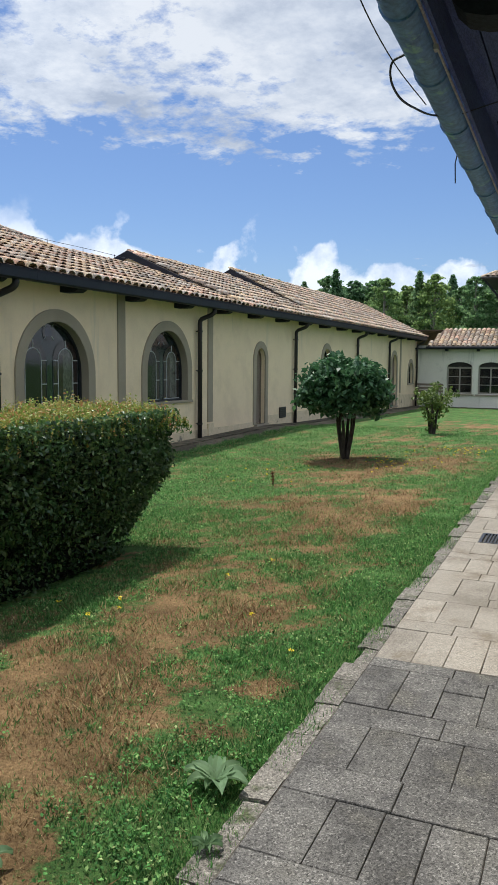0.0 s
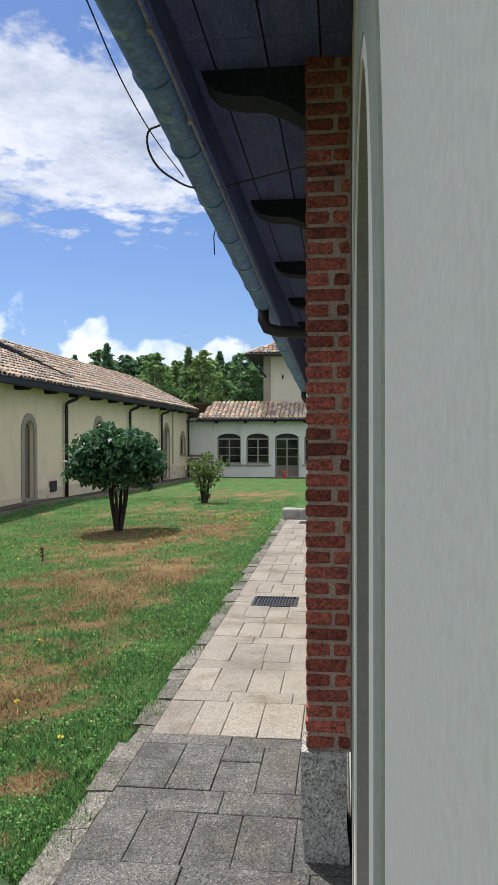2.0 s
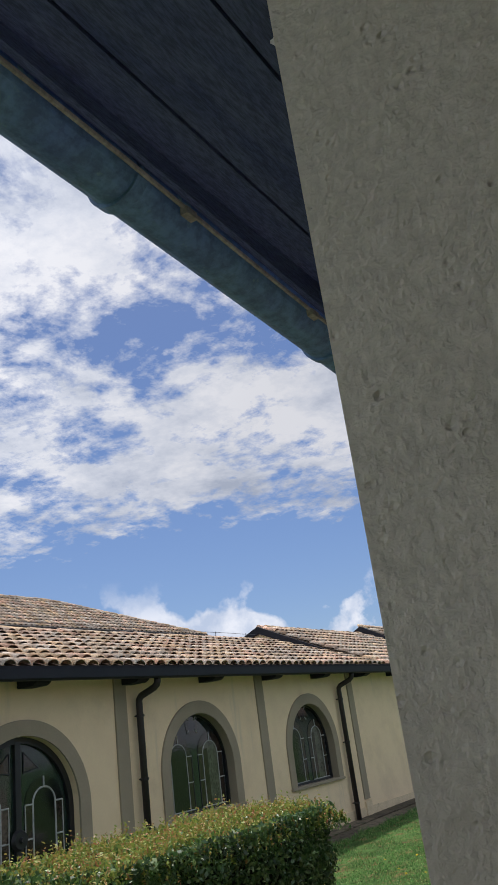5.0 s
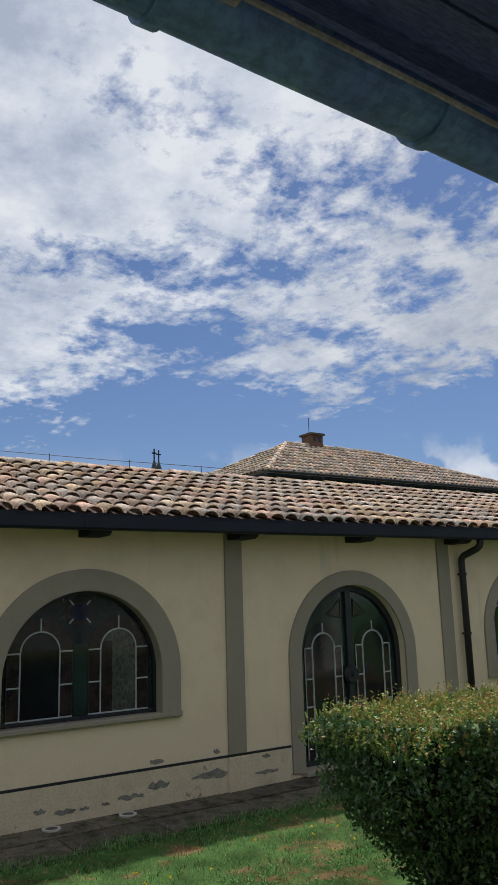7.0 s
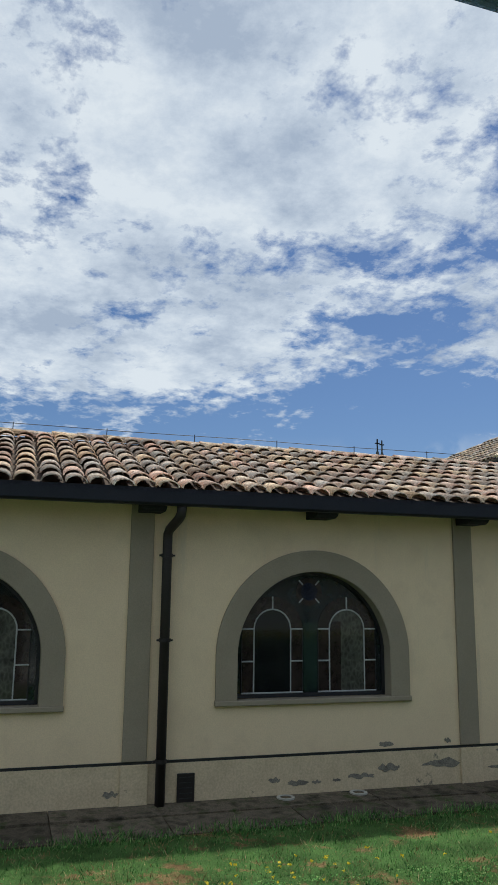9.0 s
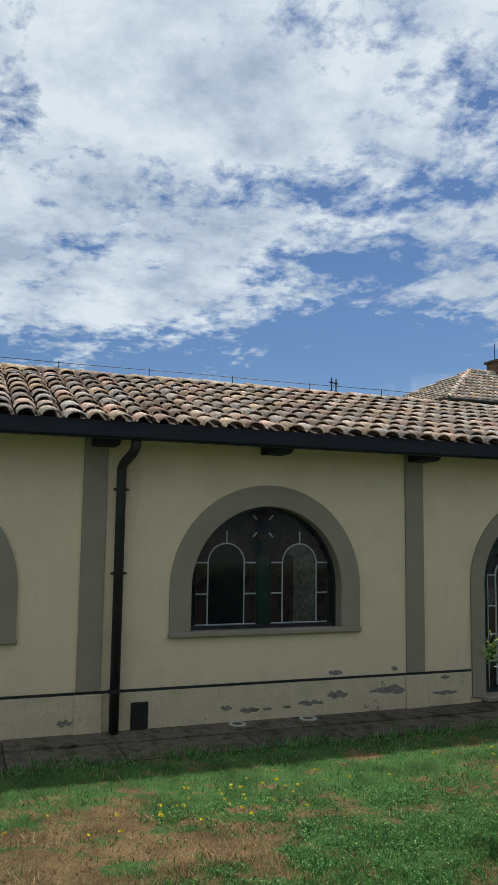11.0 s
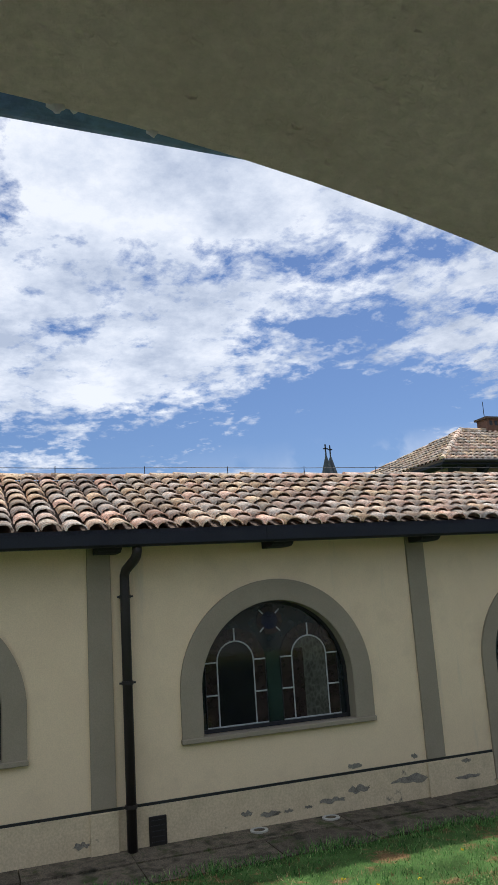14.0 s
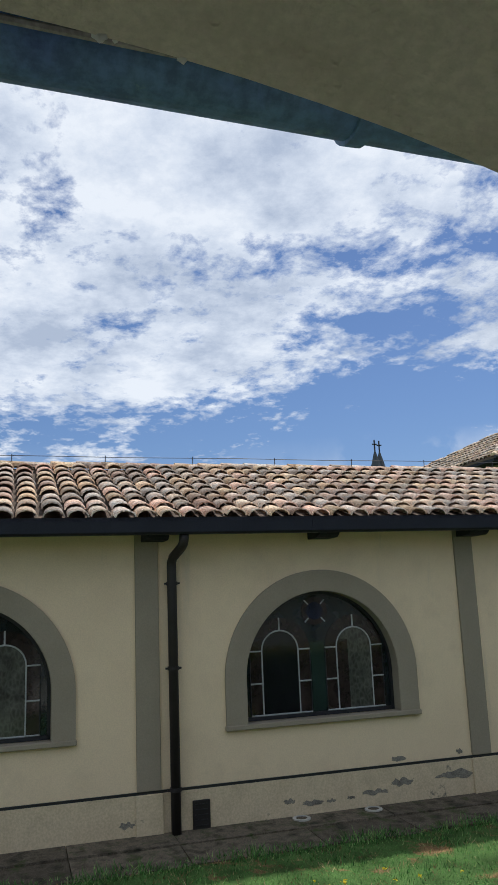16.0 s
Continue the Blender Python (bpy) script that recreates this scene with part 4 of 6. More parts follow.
def downpipe(y, foot, brackets=True):
    """From the gutter's outlet back to the wall and down to the ground."""
    d = thing("downpipe", (WALL + 0.1, y, foot), "round dark brown downpipe fixed to the cream wall", "downpipe", "downpipes of the long building")
    px = WALL + 0.12
    part("pipe", tubed([(px, y, foot), (px, y, 2.80), (px + 0.005, y, 2.87), (px + 0.05, y + 0.012, 2.93), (px + 0.32, y + 0.07, 3.04), (px + 0.375, y + 0.085, 3.09), (px + 0.39, y + 0.09, 3.14), (px + 0.39, y + 0.09, 3.22)], 0.062, 12), pipe_brown, d, smooth=True)
    if brackets:
        for z in (0.12, 1.55, 2.60):
            b = tubed([(px, y, z - 0.022), (px, y, z + 0.022)], 0.075, 12)
            box(b, px - 0.02, px + 0.02, y - 0.10, y + 0.10, z - 0.012, z + 0.012)
            box(b, WALL, px, y - 0.015, y + 0.015, z - 0.012, z + 0.012)
            part("bracket", b, pipe_brown, d)
    return d


for y in (1.215, 10.47, 18.32, 25.85, 34.05, 40.3, 47.6):
    downpipe(y, base_z(y) - 0.02)


def corbels():
    base = thing("corbel", (EAVE_X, 0, 3.16), "dark carved wooden corbel under the eaves", "corbel", "corbels of the long building")
    o = [(WALL - 0.05, 3.14), (-9.13, 3.14), (-9.06, 3.17), (-9.02, 3.22), (-8.99, 3.235), (-9.004, 3.285), (WALL - 0.05, 3.285)]
    part("block", prism(bmesh.new(), o, "y", -0.15, 0.15), beam_wood, base)
    y = 0.985 - 2.325 * 4
    n = 0
    while y < 47.5:
        if n == 0:
            base.location.y = y
        else:
            copy_thing(base, Matrix.Translation((EAVE_X, y, 3.16)))
        y += 2.325
        n += 1


corbels()


def eave_gutter():
    g = thing("eave_gutter", (EAVE_X, 0, 3.24), "long dark painted metal gutter along the tiled eaves", "gutter")
    o = [(-9.0, 3.353), (-9.0, 3.218), (-8.98, 3.193), (-8.87, 3.193), (-8.84, 3.218), (-8.835, 3.353), (-8.855, 3.353), (-8.86, 3.228), (-8.88, 3.213), (-8.97, 3.213), (-8.98, 3.228), (-8.98, 3.353)]
    y = -9.0
    while y < END_Y:
        y2 = min(END_Y, y + 4.0)
        part("gutter_length", prism(bmesh.new(), o, "y", y, y2 - 0.004), gutter_dark, g)
        y = y2
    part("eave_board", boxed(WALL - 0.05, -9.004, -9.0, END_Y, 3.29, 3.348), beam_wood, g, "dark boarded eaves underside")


eave_gutter()


# tiled roofs: rounded cover tiles laid in columns over a deck coloured for their shade
def cover_tile(r=0.134, length=0.50, seed=0):
    """One half-round tapered tile along +y (up the slope), its lower lip at the origin."""
    rng = random.Random(seed)
    vs, fs = [], []
    n = 7
    for j, (y, rr) in enumerate(((0.0, r), (length, r * 0.84))):
        for k in range(n):
            a = math.pi * k / (n - 1)
            vs.append((rr * math.cos(a), y + rng.uniform(-0.006, 0.006), rr * 0.64 * math.sin(a) + 0.012 * (1 - j)))
    for k in range(n):
        a = math.pi * k / (n - 1)
        vs.append(((r - 0.017) * math.cos(a), 0.0, (r - 0.017) * 0.64 * math.sin(a) + 0.008))
    for k in range(n - 1):
        fs.append((k, k + 1, n + k + 1, n + k))
        fs.append((k + 1, k, 2 * n + k, 2 * n + k + 1))
    return vs, fs


TILES = [cover_tile(seed=k) for k in range(4)]
TILE_MESHES = []
for vs, fs in TILES:
    me = bpy.data.meshes.new("roof_tile")
    me.from_pydata(vs, [], fs)
    me.polygons.foreach_set("use_smooth", [True] * len(fs))
    me.materials.append(terracotta)
    TILE_MESHES.append(me)


def slope_frame(origin, along, upward):
    """Axes of a roof slope: x along the eaves, y up the slope, z out of it."""
    x = Vector(along).normalized()
    y = Vector(upward).normalized()
    y = (y - x * y.dot(x)).normalized()
    z = x.cross(y)
    return Matrix((( x.x, y.x, z.x, origin[0]), (x.y, y.y, z.y, origin[1]), (x.z, y.z, z.z, origin[2]), (0, 0, 0, 1)))


def tile_slope(m, width, height, parent, inside=None, pitch=0.285, gauge=0.42, pick=None, seed=0, scale=1.0, name="tile_field"):
    """Lay cover tiles over a slope; those that pick() chooses become parts of their own, the rest one joined part."""
    rng = random.Random(seed)
    V, F = [], []
    cols, rows = int(width / pitch), max(1, int(round(height / gauge)))
    for c in range(cols):
        wob = rng.uniform(-0.012, 0.012)
        for r in range(rows):
            u, v = (c + 0.5) * pitch, r * gauge
            if inside and not inside(u, v + gauge * 0.5):
                continue
            tm = m @ Matrix.Translation((u + wob + rng.uniform(-0.010, 0.010), v + rng.uniform(-0.018, 0.018), 0.024 + rng.uniform(0, 0.012))) @ pose(0, 0, 0, -3.3 + rng.uniform(-0.8, 0.8), rng.uniform(-3, 3), rng.uniform(-2.0, 2.0)) @ Matrix.Scale(scale, 4)
            k = rng.randrange(4)
            if pick and pick(u, v):
                ob = new("roof_tile", TILE_MESHES[k])
                ob.parent = parent
                ob.matrix_basis = Matrix.Translation(-root_of(parent)) @ tm
            else:
                vs, fs = TILES[k]
                o = len(V)
                V += [tuple(tm @ Vector(p)) for p in vs]
                F += [tuple(i + o for i in f) for f in fs]
    if V:
        off = root_of(parent)
        ob = mesh_object(name, [(a - off.x, b - off.y, c - off.z) for a, b, c in V], F, terracotta, parent, smooth=True)
        tagged(ob, kind="stuff")


def roof_deck(parent, pts, thick=0.05, mat=None):
    bm = bmesh.new()
    top = [bm.verts.new(p) for p in pts]
    low = [bm.verts.new((p[0], p[1], p[2] - thick)) for p in pts]
    bm.faces.new(top)
    bm.faces.new(low[::-1])
    for i in range(len(pts)):
        j = (i + 1) % len(pts)
        bm.faces.new((top[i], low[i], low[j], top[j]))
    part("roof_deck", bm, mat or terracotta_shaded, parent)


def ridge_line(parent, a, b, step=0.42, r=0.10, seed=3):
    """Half-round ridge tiles in a row from a to b, joined."""
    rng = random.Random(seed)
    a, b = Vector(a), Vector(b)
    d = (b - a)
    n = int(d.length / step)
    d.normalize()
    s = d.cross(Vector((0, 0, 1))).normalized()
    u = s.cross(d)
    bm = bmesh.new()
    for i in range(n):
        p = a + d * step * i + u * rng.uniform(-0.01, 0.015)
        rings = []
        for q, rr in ((0.0, r * 1.1), (step * 1.12, r * 0.9)):
            rings.append([bm.verts.new(p + d * q + s * rr * math.cos(math.pi * k / 6) + u * (rr * math.sin(math.pi * k / 6) - 0.03)) for k in range(7)])
        for k in range(6):
            bm.faces.new((rings[0][k], rings[0][k + 1], rings[1][k + 1], rings[1][k]))
        bm.faces.new(rings[0])
    part("ridge_tiles", bm, terracotta, parent, kind="stuff")


def long_roof():
    r = thing("roof_long", (-12.5, 10, 3.4), "weathered terracotta barrel tile roof of the long building", "roof", kind="structure")
    ex, ez = -8.90, 3.372
    # three runs, each a little higher than the one before it
    runs = ((-9.0, 20.6, -12.5, 4.61), (20.6, 28.2, -13.0, 5.13), (28.2, 48.3, -13.0, 5.42))
    for n, (y0, y1, rx, rz) in enumerate(runs):
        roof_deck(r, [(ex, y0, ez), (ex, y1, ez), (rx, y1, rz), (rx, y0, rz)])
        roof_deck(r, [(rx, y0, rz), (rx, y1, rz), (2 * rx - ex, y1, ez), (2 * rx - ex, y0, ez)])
        m = slope_frame((ex + 0.078, y0, ez), (0, 1, 0), (rx - ex, 0, rz - ez))
        L = math.hypot(rx - ex, rz - ez)
        pick = (lambda u, v: -0.9 < u - 9.0 < 8.1) if n == 0 else None
        tile_slope(m, y1 - y0, L, r, gauge=0.435, pick=pick, seed=20 + n)
        # added strip, coloured near-black as the shade between gutter and tile lips
        part("eave_fillet", boxed(ex - 0.02, ex + 0.045, y0, y1 - 0.003, ez - 0.03, ez + 0.030), beam_wood, r, "near-black strip for the shade under the lowest tiles")
        ridge_line(r, (rx, y0, rz + 0.05), (rx, y1, rz + 0.05), seed=n)
        if n:
            o = [(ex - 0.3, ez), (rx, rz), (2 * rx - ex, ez), (2 * rx - ex, ez - 0.1), (rx, rz - 0.22), (ex - 0.3, ez - 0.12)]
            part("verge_board", prism(bmesh.new(), [(p[0], p[1] + 0.06) for p in o], "y", y0 - 0.10, y0 - 0.02), beam_wood, r, "dark wooden verge board")
            o2 = [(ex - 0.4, 3.3), (rx, rz - 0.1), (2 * rx - ex, 3.3)]
            part("gable_wall", prism(bmesh.new(), o2, "y", y0, y0 + 0.15), plaster_cream, r)


long_roof()


def lightning_wire():
    w = thing("lightning_wire", (-12.5, 5, 4.74), "thin lightning conductor wire on short posts along the ridge", "cable")
    part("wire", tubed([(-12.45, -9 + k * 1.0, 4.82 + 0.006 * math.sin(k * 1.7)) for k in range(30)], 0.006, 5), iron, w)
    for k in range(19):
        y = -8.4 + k * 1.52
        part("post", tubed([(-12.45, y, 4.62), (-12.45, y, 4.845)], 0.008, 5), iron, w)


lightning_wire()


def pavement_strip():
    s = thing("pavement_strip", (WALL + 0.6, 0, -0.4), "stained broken concrete strip along the foot of the wall", "pavement", kind="structure")
    rng = random.Random(8)
    y = -9.0
    while y < END_Y - 0.3:
        y2 = min(END_Y, y + rng.uniform(1.2, 1.9))
        z, z2 = base_z(y), base_z(y2)
        e = -8.22 + rng.uniform(-0.10, 0.06)
        for x0, x1, dz in ((WALL, -8.98, 0.0), (-8.93, e, -0.015)):
            bm = bmesh.new()
            a = [bm.verts.new(p) for p in ((x0, y + 0.012, z + dz), (x1, y + 0.012, z + dz + rng.uniform(-0.012, 0.004)), (x1 + rng.uniform(-0.05, 0.03), y2, z2 + dz + rng.uniform(-0.012, 0.004)), (x0, y2, z2 + dz))]
            b = [bm.verts.new((v.co.x, v.co.y, v.co.z - 0.12)) for v in a]
            bm.faces.new(a), bm.faces.new(b[::-1])
            for k in range(4):
                bm.faces.new((a[k], b[k], b[(k + 1) % 4], a[(k + 1) % 4]))
            part("slab", bm, concrete_old, s)
        y = y2


pavement_strip()


def ground_light(y):
    g = thing("ground_light", (-9.30, y, -0.38), "round white-rimmed light set into the concrete strip", "ground light", "ground lights by the wall")
    z = base_z(y) + 0.012
    c = [(-9.30 + 0.115 * math.cos(2 * math.pi * k / 24), y + 0.115 * math.sin(2 * math.pi * k / 24)) for k in range(24)]
    i = [(-9.30 + 0.075 * math.cos(2 * math.pi * k / 24), y + 0.075 * math.sin(2 * math.pi * k / 24)) for k in range(24)]
    part("rim", band(bmesh.new(), c, i, "z", z - 0.03, z + 0.002, True), white_ring, g, "white rim")
    part("lens", prism(bmesh.new(), i, "z", z - 0.02, z - 0.004), glass_clear, g)


ground_light(2.81)
ground_light(3.81)


# ---------------------------------------------------------------- the building across the end of the court
FAR_Y = 48.0


def far_building():
    z0 = -0.95
    ops = [(-6.84, 0.76, -0.02), (-5.02, 0.72, -0.02), (-3.18, 0.75, -0.86), (-1.36, 0.74, -0.02), (0.46, 0.74, -0.02), (2.3, 0.74, -0.02)]
    bm = bmesh.new()

    def strip(xa, xb, la, lb, ha, hb):
        for y, flip in ((FAR_Y, True), (FAR_Y + 0.4, False)):
            f = [bm.verts.new(p) for p in ((xa, y, la), (xb, y, lb), (xb, y, hb), (xa, y, ha))]
            bm.faces.new(f[::-1] if flip else f)

    def across(p, q):
        bm.faces.new([bm.verts.new(v) for v in ((p[0], FAR_Y, p[1]), (q[0], FAR_Y, q[1]), (q[0], FAR_Y + 0.4, q[1]), (p[0], FAR_Y + 0.4, p[1]))])

    x = WALL
    for xc, hw, sill in ops:
        strip(x, xc - hw, z0, z0, 2.9, 2.9)
        o = arch(xc, hw, sill, 1.58, 0.32, 10)
        strip(xc - hw, xc + hw, z0, z0, sill, sill)
        across((xc - hw, sill), (xc + hw, sill))
        for p, q in zip(o, o[1:]):
            across(p, q)
            if q[0] - p[0] > 1e-6:
                strip(p[0], q[0], p[1], q[1], 2.9, 2.9)
        x = xc + hw
    strip(x, 9.0, z0, z0, 2.9, 2.9)
    across((WALL, 2.9), (9.0, 2.9))
    bmesh.ops.remove_doubles(bm, verts=bm.verts, dist=1e-5)
    w = thing("wall_far", (WALL, FAR_Y, z0), "pale plastered wing closing the court, with arched windows", "wall", kind="structure")
    part("wall_face", bm, far_white, w)
    part("base_kerb", boxed(WALL, 9.0, FAR_Y - 0.5, FAR_Y - 0.002, -0.98, -0.84), concrete_old, w, "low pale step along the wall")
    part("back_wall", boxed(WALL, 9.0, FAR_Y + 4.0, FAR_Y + 4.3, z0, 3.6), far_white, w)
    part("inner_floor", boxed(WALL, 9.0, FAR_Y + 0.4, FAR_Y + 4.0, -0.95, -0.87), concrete_old, w)
    for n, (xc, hw, sill) in enumerate(ops):
        door = sill < -0.5
        t = thing("casement_door" if door else "casement_window", (xc, FAR_Y, sill), "weathered brown glazed wooden door under a shallow arch" if door else "brown wooden casement window under a shallow arch", "door" if door else "window", "" if door else "casement windows of the far wing")
        o, i = arch(xc, hw + 0.17, sill - 0.02, 1.60, 0.50, 14), arch(xc, hw + 0.001, sill - 0.02, 1.58, 0.32, 14)
        part("surround", band(bmesh.new(), o, i, "y", FAR_Y - 0.05, FAR_Y + 0.01), far_white, t, "raised pale arched surround")
        y = FAR_Y + 0.22
        fr = bmesh.new()
        for a, b in ((xc - hw, xc - hw + 0.09), (xc - 0.045, xc + 0.045), (xc + hw - 0.09, xc + hw)):
            box(fr, a, b, y, y + 0.06, sill, 1.62)
        box(fr, xc - hw, xc + hw, y - 0.005, y + 0.065, 1.50, 1.60)
        box(fr, xc - hw, xc + hw, y - 0.005, y + 0.065, sill, sill + 0.09)
        part("frame", fr, grey_wood, t)
        part("head_panel", prism(bmesh.new(), arch(xc, hw, 1.58, 1.58, 0.32, 14)[1:-1], "y", y + 0.005, y + 0.05), pipe_brown, t)
        low = sill + 0.75 if door else sill + 0.06
        for s in (-1, 1):
            c = xc + s * hw * 0.5
            part("pane", boxed(c - hw * 0.5 + 0.04, c + hw * 0.5 - 0.04, y + 0.02, y + 0.028, low, 1.52), glass_clear, t)
            if door:
                part("door_panel", boxed(c - hw * 0.5 + 0.03, c + hw * 0.5 - 0.03, y + 0.01, y + 0.05, sill + 0.05, low), brown_wood, t)
            b = bmesh.new()
            for k in (1, 2):
                z = low + (1.5 - low) * k / 3
                box(b, c - hw * 0.5 + 0.03, c + hw * 0.5 - 0.03, y + 0.005, y + 0.045, z - 0.02, z + 0.02)
            part("glazing_bar", b, grey_wood, t)
        if not door:
            part("sill", boxed(xc - hw - 0.12, xc + hw + 0.12, FAR_Y - 0.09, FAR_Y + 0.2, sill - 0.10, sill - 0.02), stone_trim, t)
    r = thing("roof_far", (-2, FAR_Y + 1, 2.9), "grey-brown barrel tile roof of the far wing", "roof", kind="structure")
    a, b, c, d = (-8.75, FAR_Y - 0.55, 2.80), (9.3, FAR_Y - 0.55, 2.80), (9.3, FAR_Y + 2.2, 3.95), (-8.2, FAR_Y + 2.2, 3.95)
    roof_deck(r, [a, b, c, d])
    roof_deck(r, [(WALL - 4, FAR_Y + 2.2, 3.95), c, (9.3, FAR_Y + 4.6, 2.9), (WALL - 4, FAR_Y + 4.6, 2.9)])
    m = slope_frame(a, (1, 0, 0), (0, 2.75, 1.15))
    tile_slope(m, 18.0, 2.95, r, inside=lambda u, v: u > v * 0.19, seed=31)
    part("gutter_length", tubed([(-8.8, FAR_Y - 0.62, 2.76), (9.3, FAR_Y - 0.62, 2.76)], 0.065, 8), gutter_dark, r)
    part("eave_board", boxed(WALL, 9.3, FAR_Y - 0.55, FAR_Y - 0.003, 2.66, 2.72), beam_wood, r)
    for k in range(9):
        x = -7.6 + k * 1.85
        part("rafter_end", boxed(x - 0.07, x + 0.07, FAR_Y - 0.5, FAR_Y - 0.003, 2.54, 2.66), beam_wood, r)


far_building()


def tower():
    t = thing("tower_house", (-0.5, 52, -0.9), "cream plastered upper storey with a red tiled hipped roof", "house")
    part("wall", boxed(-4.80, 6.0, 50.25, 56.0, -0.9, 6.95), tower_cream, t)
    part("corner_strip", boxed(-4.86, -4.40, 50.20, 50.6, 3.9, 6.9), stone_trim, t)
    roof = part("roof", boxed(-5.9, 7.0, 49.2, 57.0, 6.95, 7.05), beam_wood, t, "dark boarded eaves")
    for pts, seed in ((((-5.95, 49.15, 7.06), (7.05, 49.15, 7.06), (2.5, 53.1, 8.9), (-2.0, 53.1, 8.9)), 41), (((-5.95, 57.05, 7.06), (-5.95, 49.15, 7.06), (-2.0, 53.1, 8.9), (-2.0, 53.1, 8.9)), 42)):
        a, b, c, d = (Vector(p) for p in pts)
        roof_deck(t, [a, b, c] if (c - d).length < 1e-3 else [a, b, c, d])
        up_ = ((c + d) / 2 - (a + b) / 2)
        m = slope_frame(a, b - a, up_)
        inv = m.inverted()
        L = (b - a).length
        H = (inv @ c).y
        cu, du = (inv @ c).x, (inv @ d).x
        tile_slope(m, L, H, t, inside=lambda u, v, L=L, H=H, cu=cu, du=du: du * v / H < u < L - (L - cu) * v / H, seed=seed)
    roof_deck(t, [(7.05, 49.15, 7.06), (7.05, 57.05, 7.06), (2.5, 53.1, 8.9)])
    roof_deck(t, [(7.05, 57.05, 7.06), (-5.95, 57.05, 7.06), (-2.0, 53.1, 8.9), (2.5, 53.1, 8.9)])
    for x in (-4.7, -1.6, 1.5):
        part("brace", tubed([(x, 50.2, 5.6), (x - (1.0 if x < -4 else 0), 49.35, 6.85)], 0.06, 6), beam_wood, t)
    part("window_slit", boxed(-3.66, -3.54, 50.235, 50.26, 5.45, 5.75), iron, t)
    part("window_slit", boxed(-3.06, -2.98, 50.235, 50.26, 5.95, 6.3), iron, t)
    part("gutter_length", tubed([(-5.95, 49.1, 7.0), (7.05, 49.1, 7.0)], 0.07, 8), pipe_brown, t)


tower()


# ---------------------------------------------------------------- the big house behind, and the spires
def house_behind():
    h = thing("big_house", (-31, 28, -1), "large brown-plastered house with a hipped barrel tile roof", "house")
    ex, y0, y1, ez = -27.5, 18.9, 37.7, 7.90
    bx = -42.0
    part("wall", boxed(bx + 0.8, ex - 0.8, y0 + 0.8, y1 - 0.8, -1.0, 7.71), surface("brown_plaster", [(0.24, 0.185, 0.14), (0.30, 0.235, 0.18)], 0.5, 15, 0.9, 0.1, grain=0.08), h)
    P1, P2 = Vector((-31.3, 22.8, 10.13)), Vector((-31.3, 28.9, 10.10))
    A, B, C, D = Vector((ex, y0, ez)), Vector((ex, y1, ez)), Vector((bx, y1, ez)), Vector((bx, y0, ez))
    for n, (a, b, c, d) in enumerate(((A, B, P2, P1), (D, A, P1, P1), (C, D, P1, P2), (B, C, P2, P2))):
        roof_deck(h, [a, b, c] if c == d else [a, b, c, d], 0.08)
        if n < 2:
            m = slope_frame(a, b - a, (c + d) / 2 - (a + b) / 2)
            inv = m.inverted()
            L, H, cu, du = (b - a).length, (inv @ c).y, (inv @ c).x, (inv @ d).x
            tile_slope(m, L, H, h, inside=lambda u, v, L=L, H=H, cu=cu, du=du: du * v / H < u < L - (L - cu) * v / H, pitch=0.32, gauge=0.45, seed=50 + n, scale=1.08)
    part("eave_soffit", boxed(bx, ex, y0, y1, ez - 0.20, ez - 0.085), beam_wood, h)
    for a, b in ((P1, P2), (A, P1), (B, P2)):
        ridge_line(h, a + Vector((0, 0, 0.06)), b + Vector((0, 0, 0.06)), r=0.13, seed=9)
    for k in range(12):
        y = y0 + 0.9 + k * 1.55
        part("bracket", prism(bmesh.new(), [(ex - 0.805, 7.03), (ex - 0.55, 7.28), (ex - 0.1, 7.60), (ex - 0.1, 7.70), (ex - 0.805, 7.70)], "y", y - 0.1, y + 0.1), beam_wood, h)
    part("gutter_length", tubed([(ex + 0.08, y0, ez - 0.03), (ex + 0.08, y1, ez - 0.03)], 0.08, 8), pipe_brown, h)
    ch = part("chimney", boxed(-31.9, -31.1, 24.35, 25.15, 9.6, 10.75), surface("dark_brown_brick", [(0.13, 0.070, 0.050), (0.19, 0.105, 0.075)], 3.0, 30, 0.95, 0.4, grain=0.3), h, "square dark brown brick chimney")
    part("chimney_cap", boxed(-32.0, -31.0, 24.25, 25.25, 10.75, 10.85), terracotta_shaded, ch, "dark slab cap")
    part("smoke_hole", boxed(-31.095, -31.09, 24.5, 24.68, 10.4, 10.65), iron, ch)
    part("smoke_hole", boxed(-31.095, -31.09, 24.82, 25.0, 10.4, 10.65), iron, ch)
    part("antenna_rod", tubed([(-31.5, 24.55, 10.8), (-31.5, 24.55, 11.75)], 0.02, 6), iron, h)


house_behind()


def spire(x, y, tip, w):
    s = thing("spire", (x, y, -1), "slender dark slate church spire topped by a cross", "spire", "church spires behind the roofs")
    part("shaft", boxed(x - w, x + w, y - w, y + w, -1, tip - 2.2), slate, s)
    bm = bmesh.new()
    bmesh.ops.create_cone(bm, cap_ends=True, segments=8, radius1=w * 1.35, radius2=0.05, depth=2.4, matrix=pose(x, y, tip - 1.2))
    part("roof_cone", bm, slate, s)
    c = bmesh.new()
    box(c, x - 0.05, x + 0.05, y - 0.05, y + 0.05, tip - 0.1, tip + 0.95)
    box(c, x - 0.05, x + 0.05, y - 0.22, y + 0.22, tip + 0.50, tip + 0.60)
    part("cross", c, iron, s)


spire(-60.0, 29.55, 14.62, 0.55)
spire(-61.5, 30.75, 14.85, 0.55)


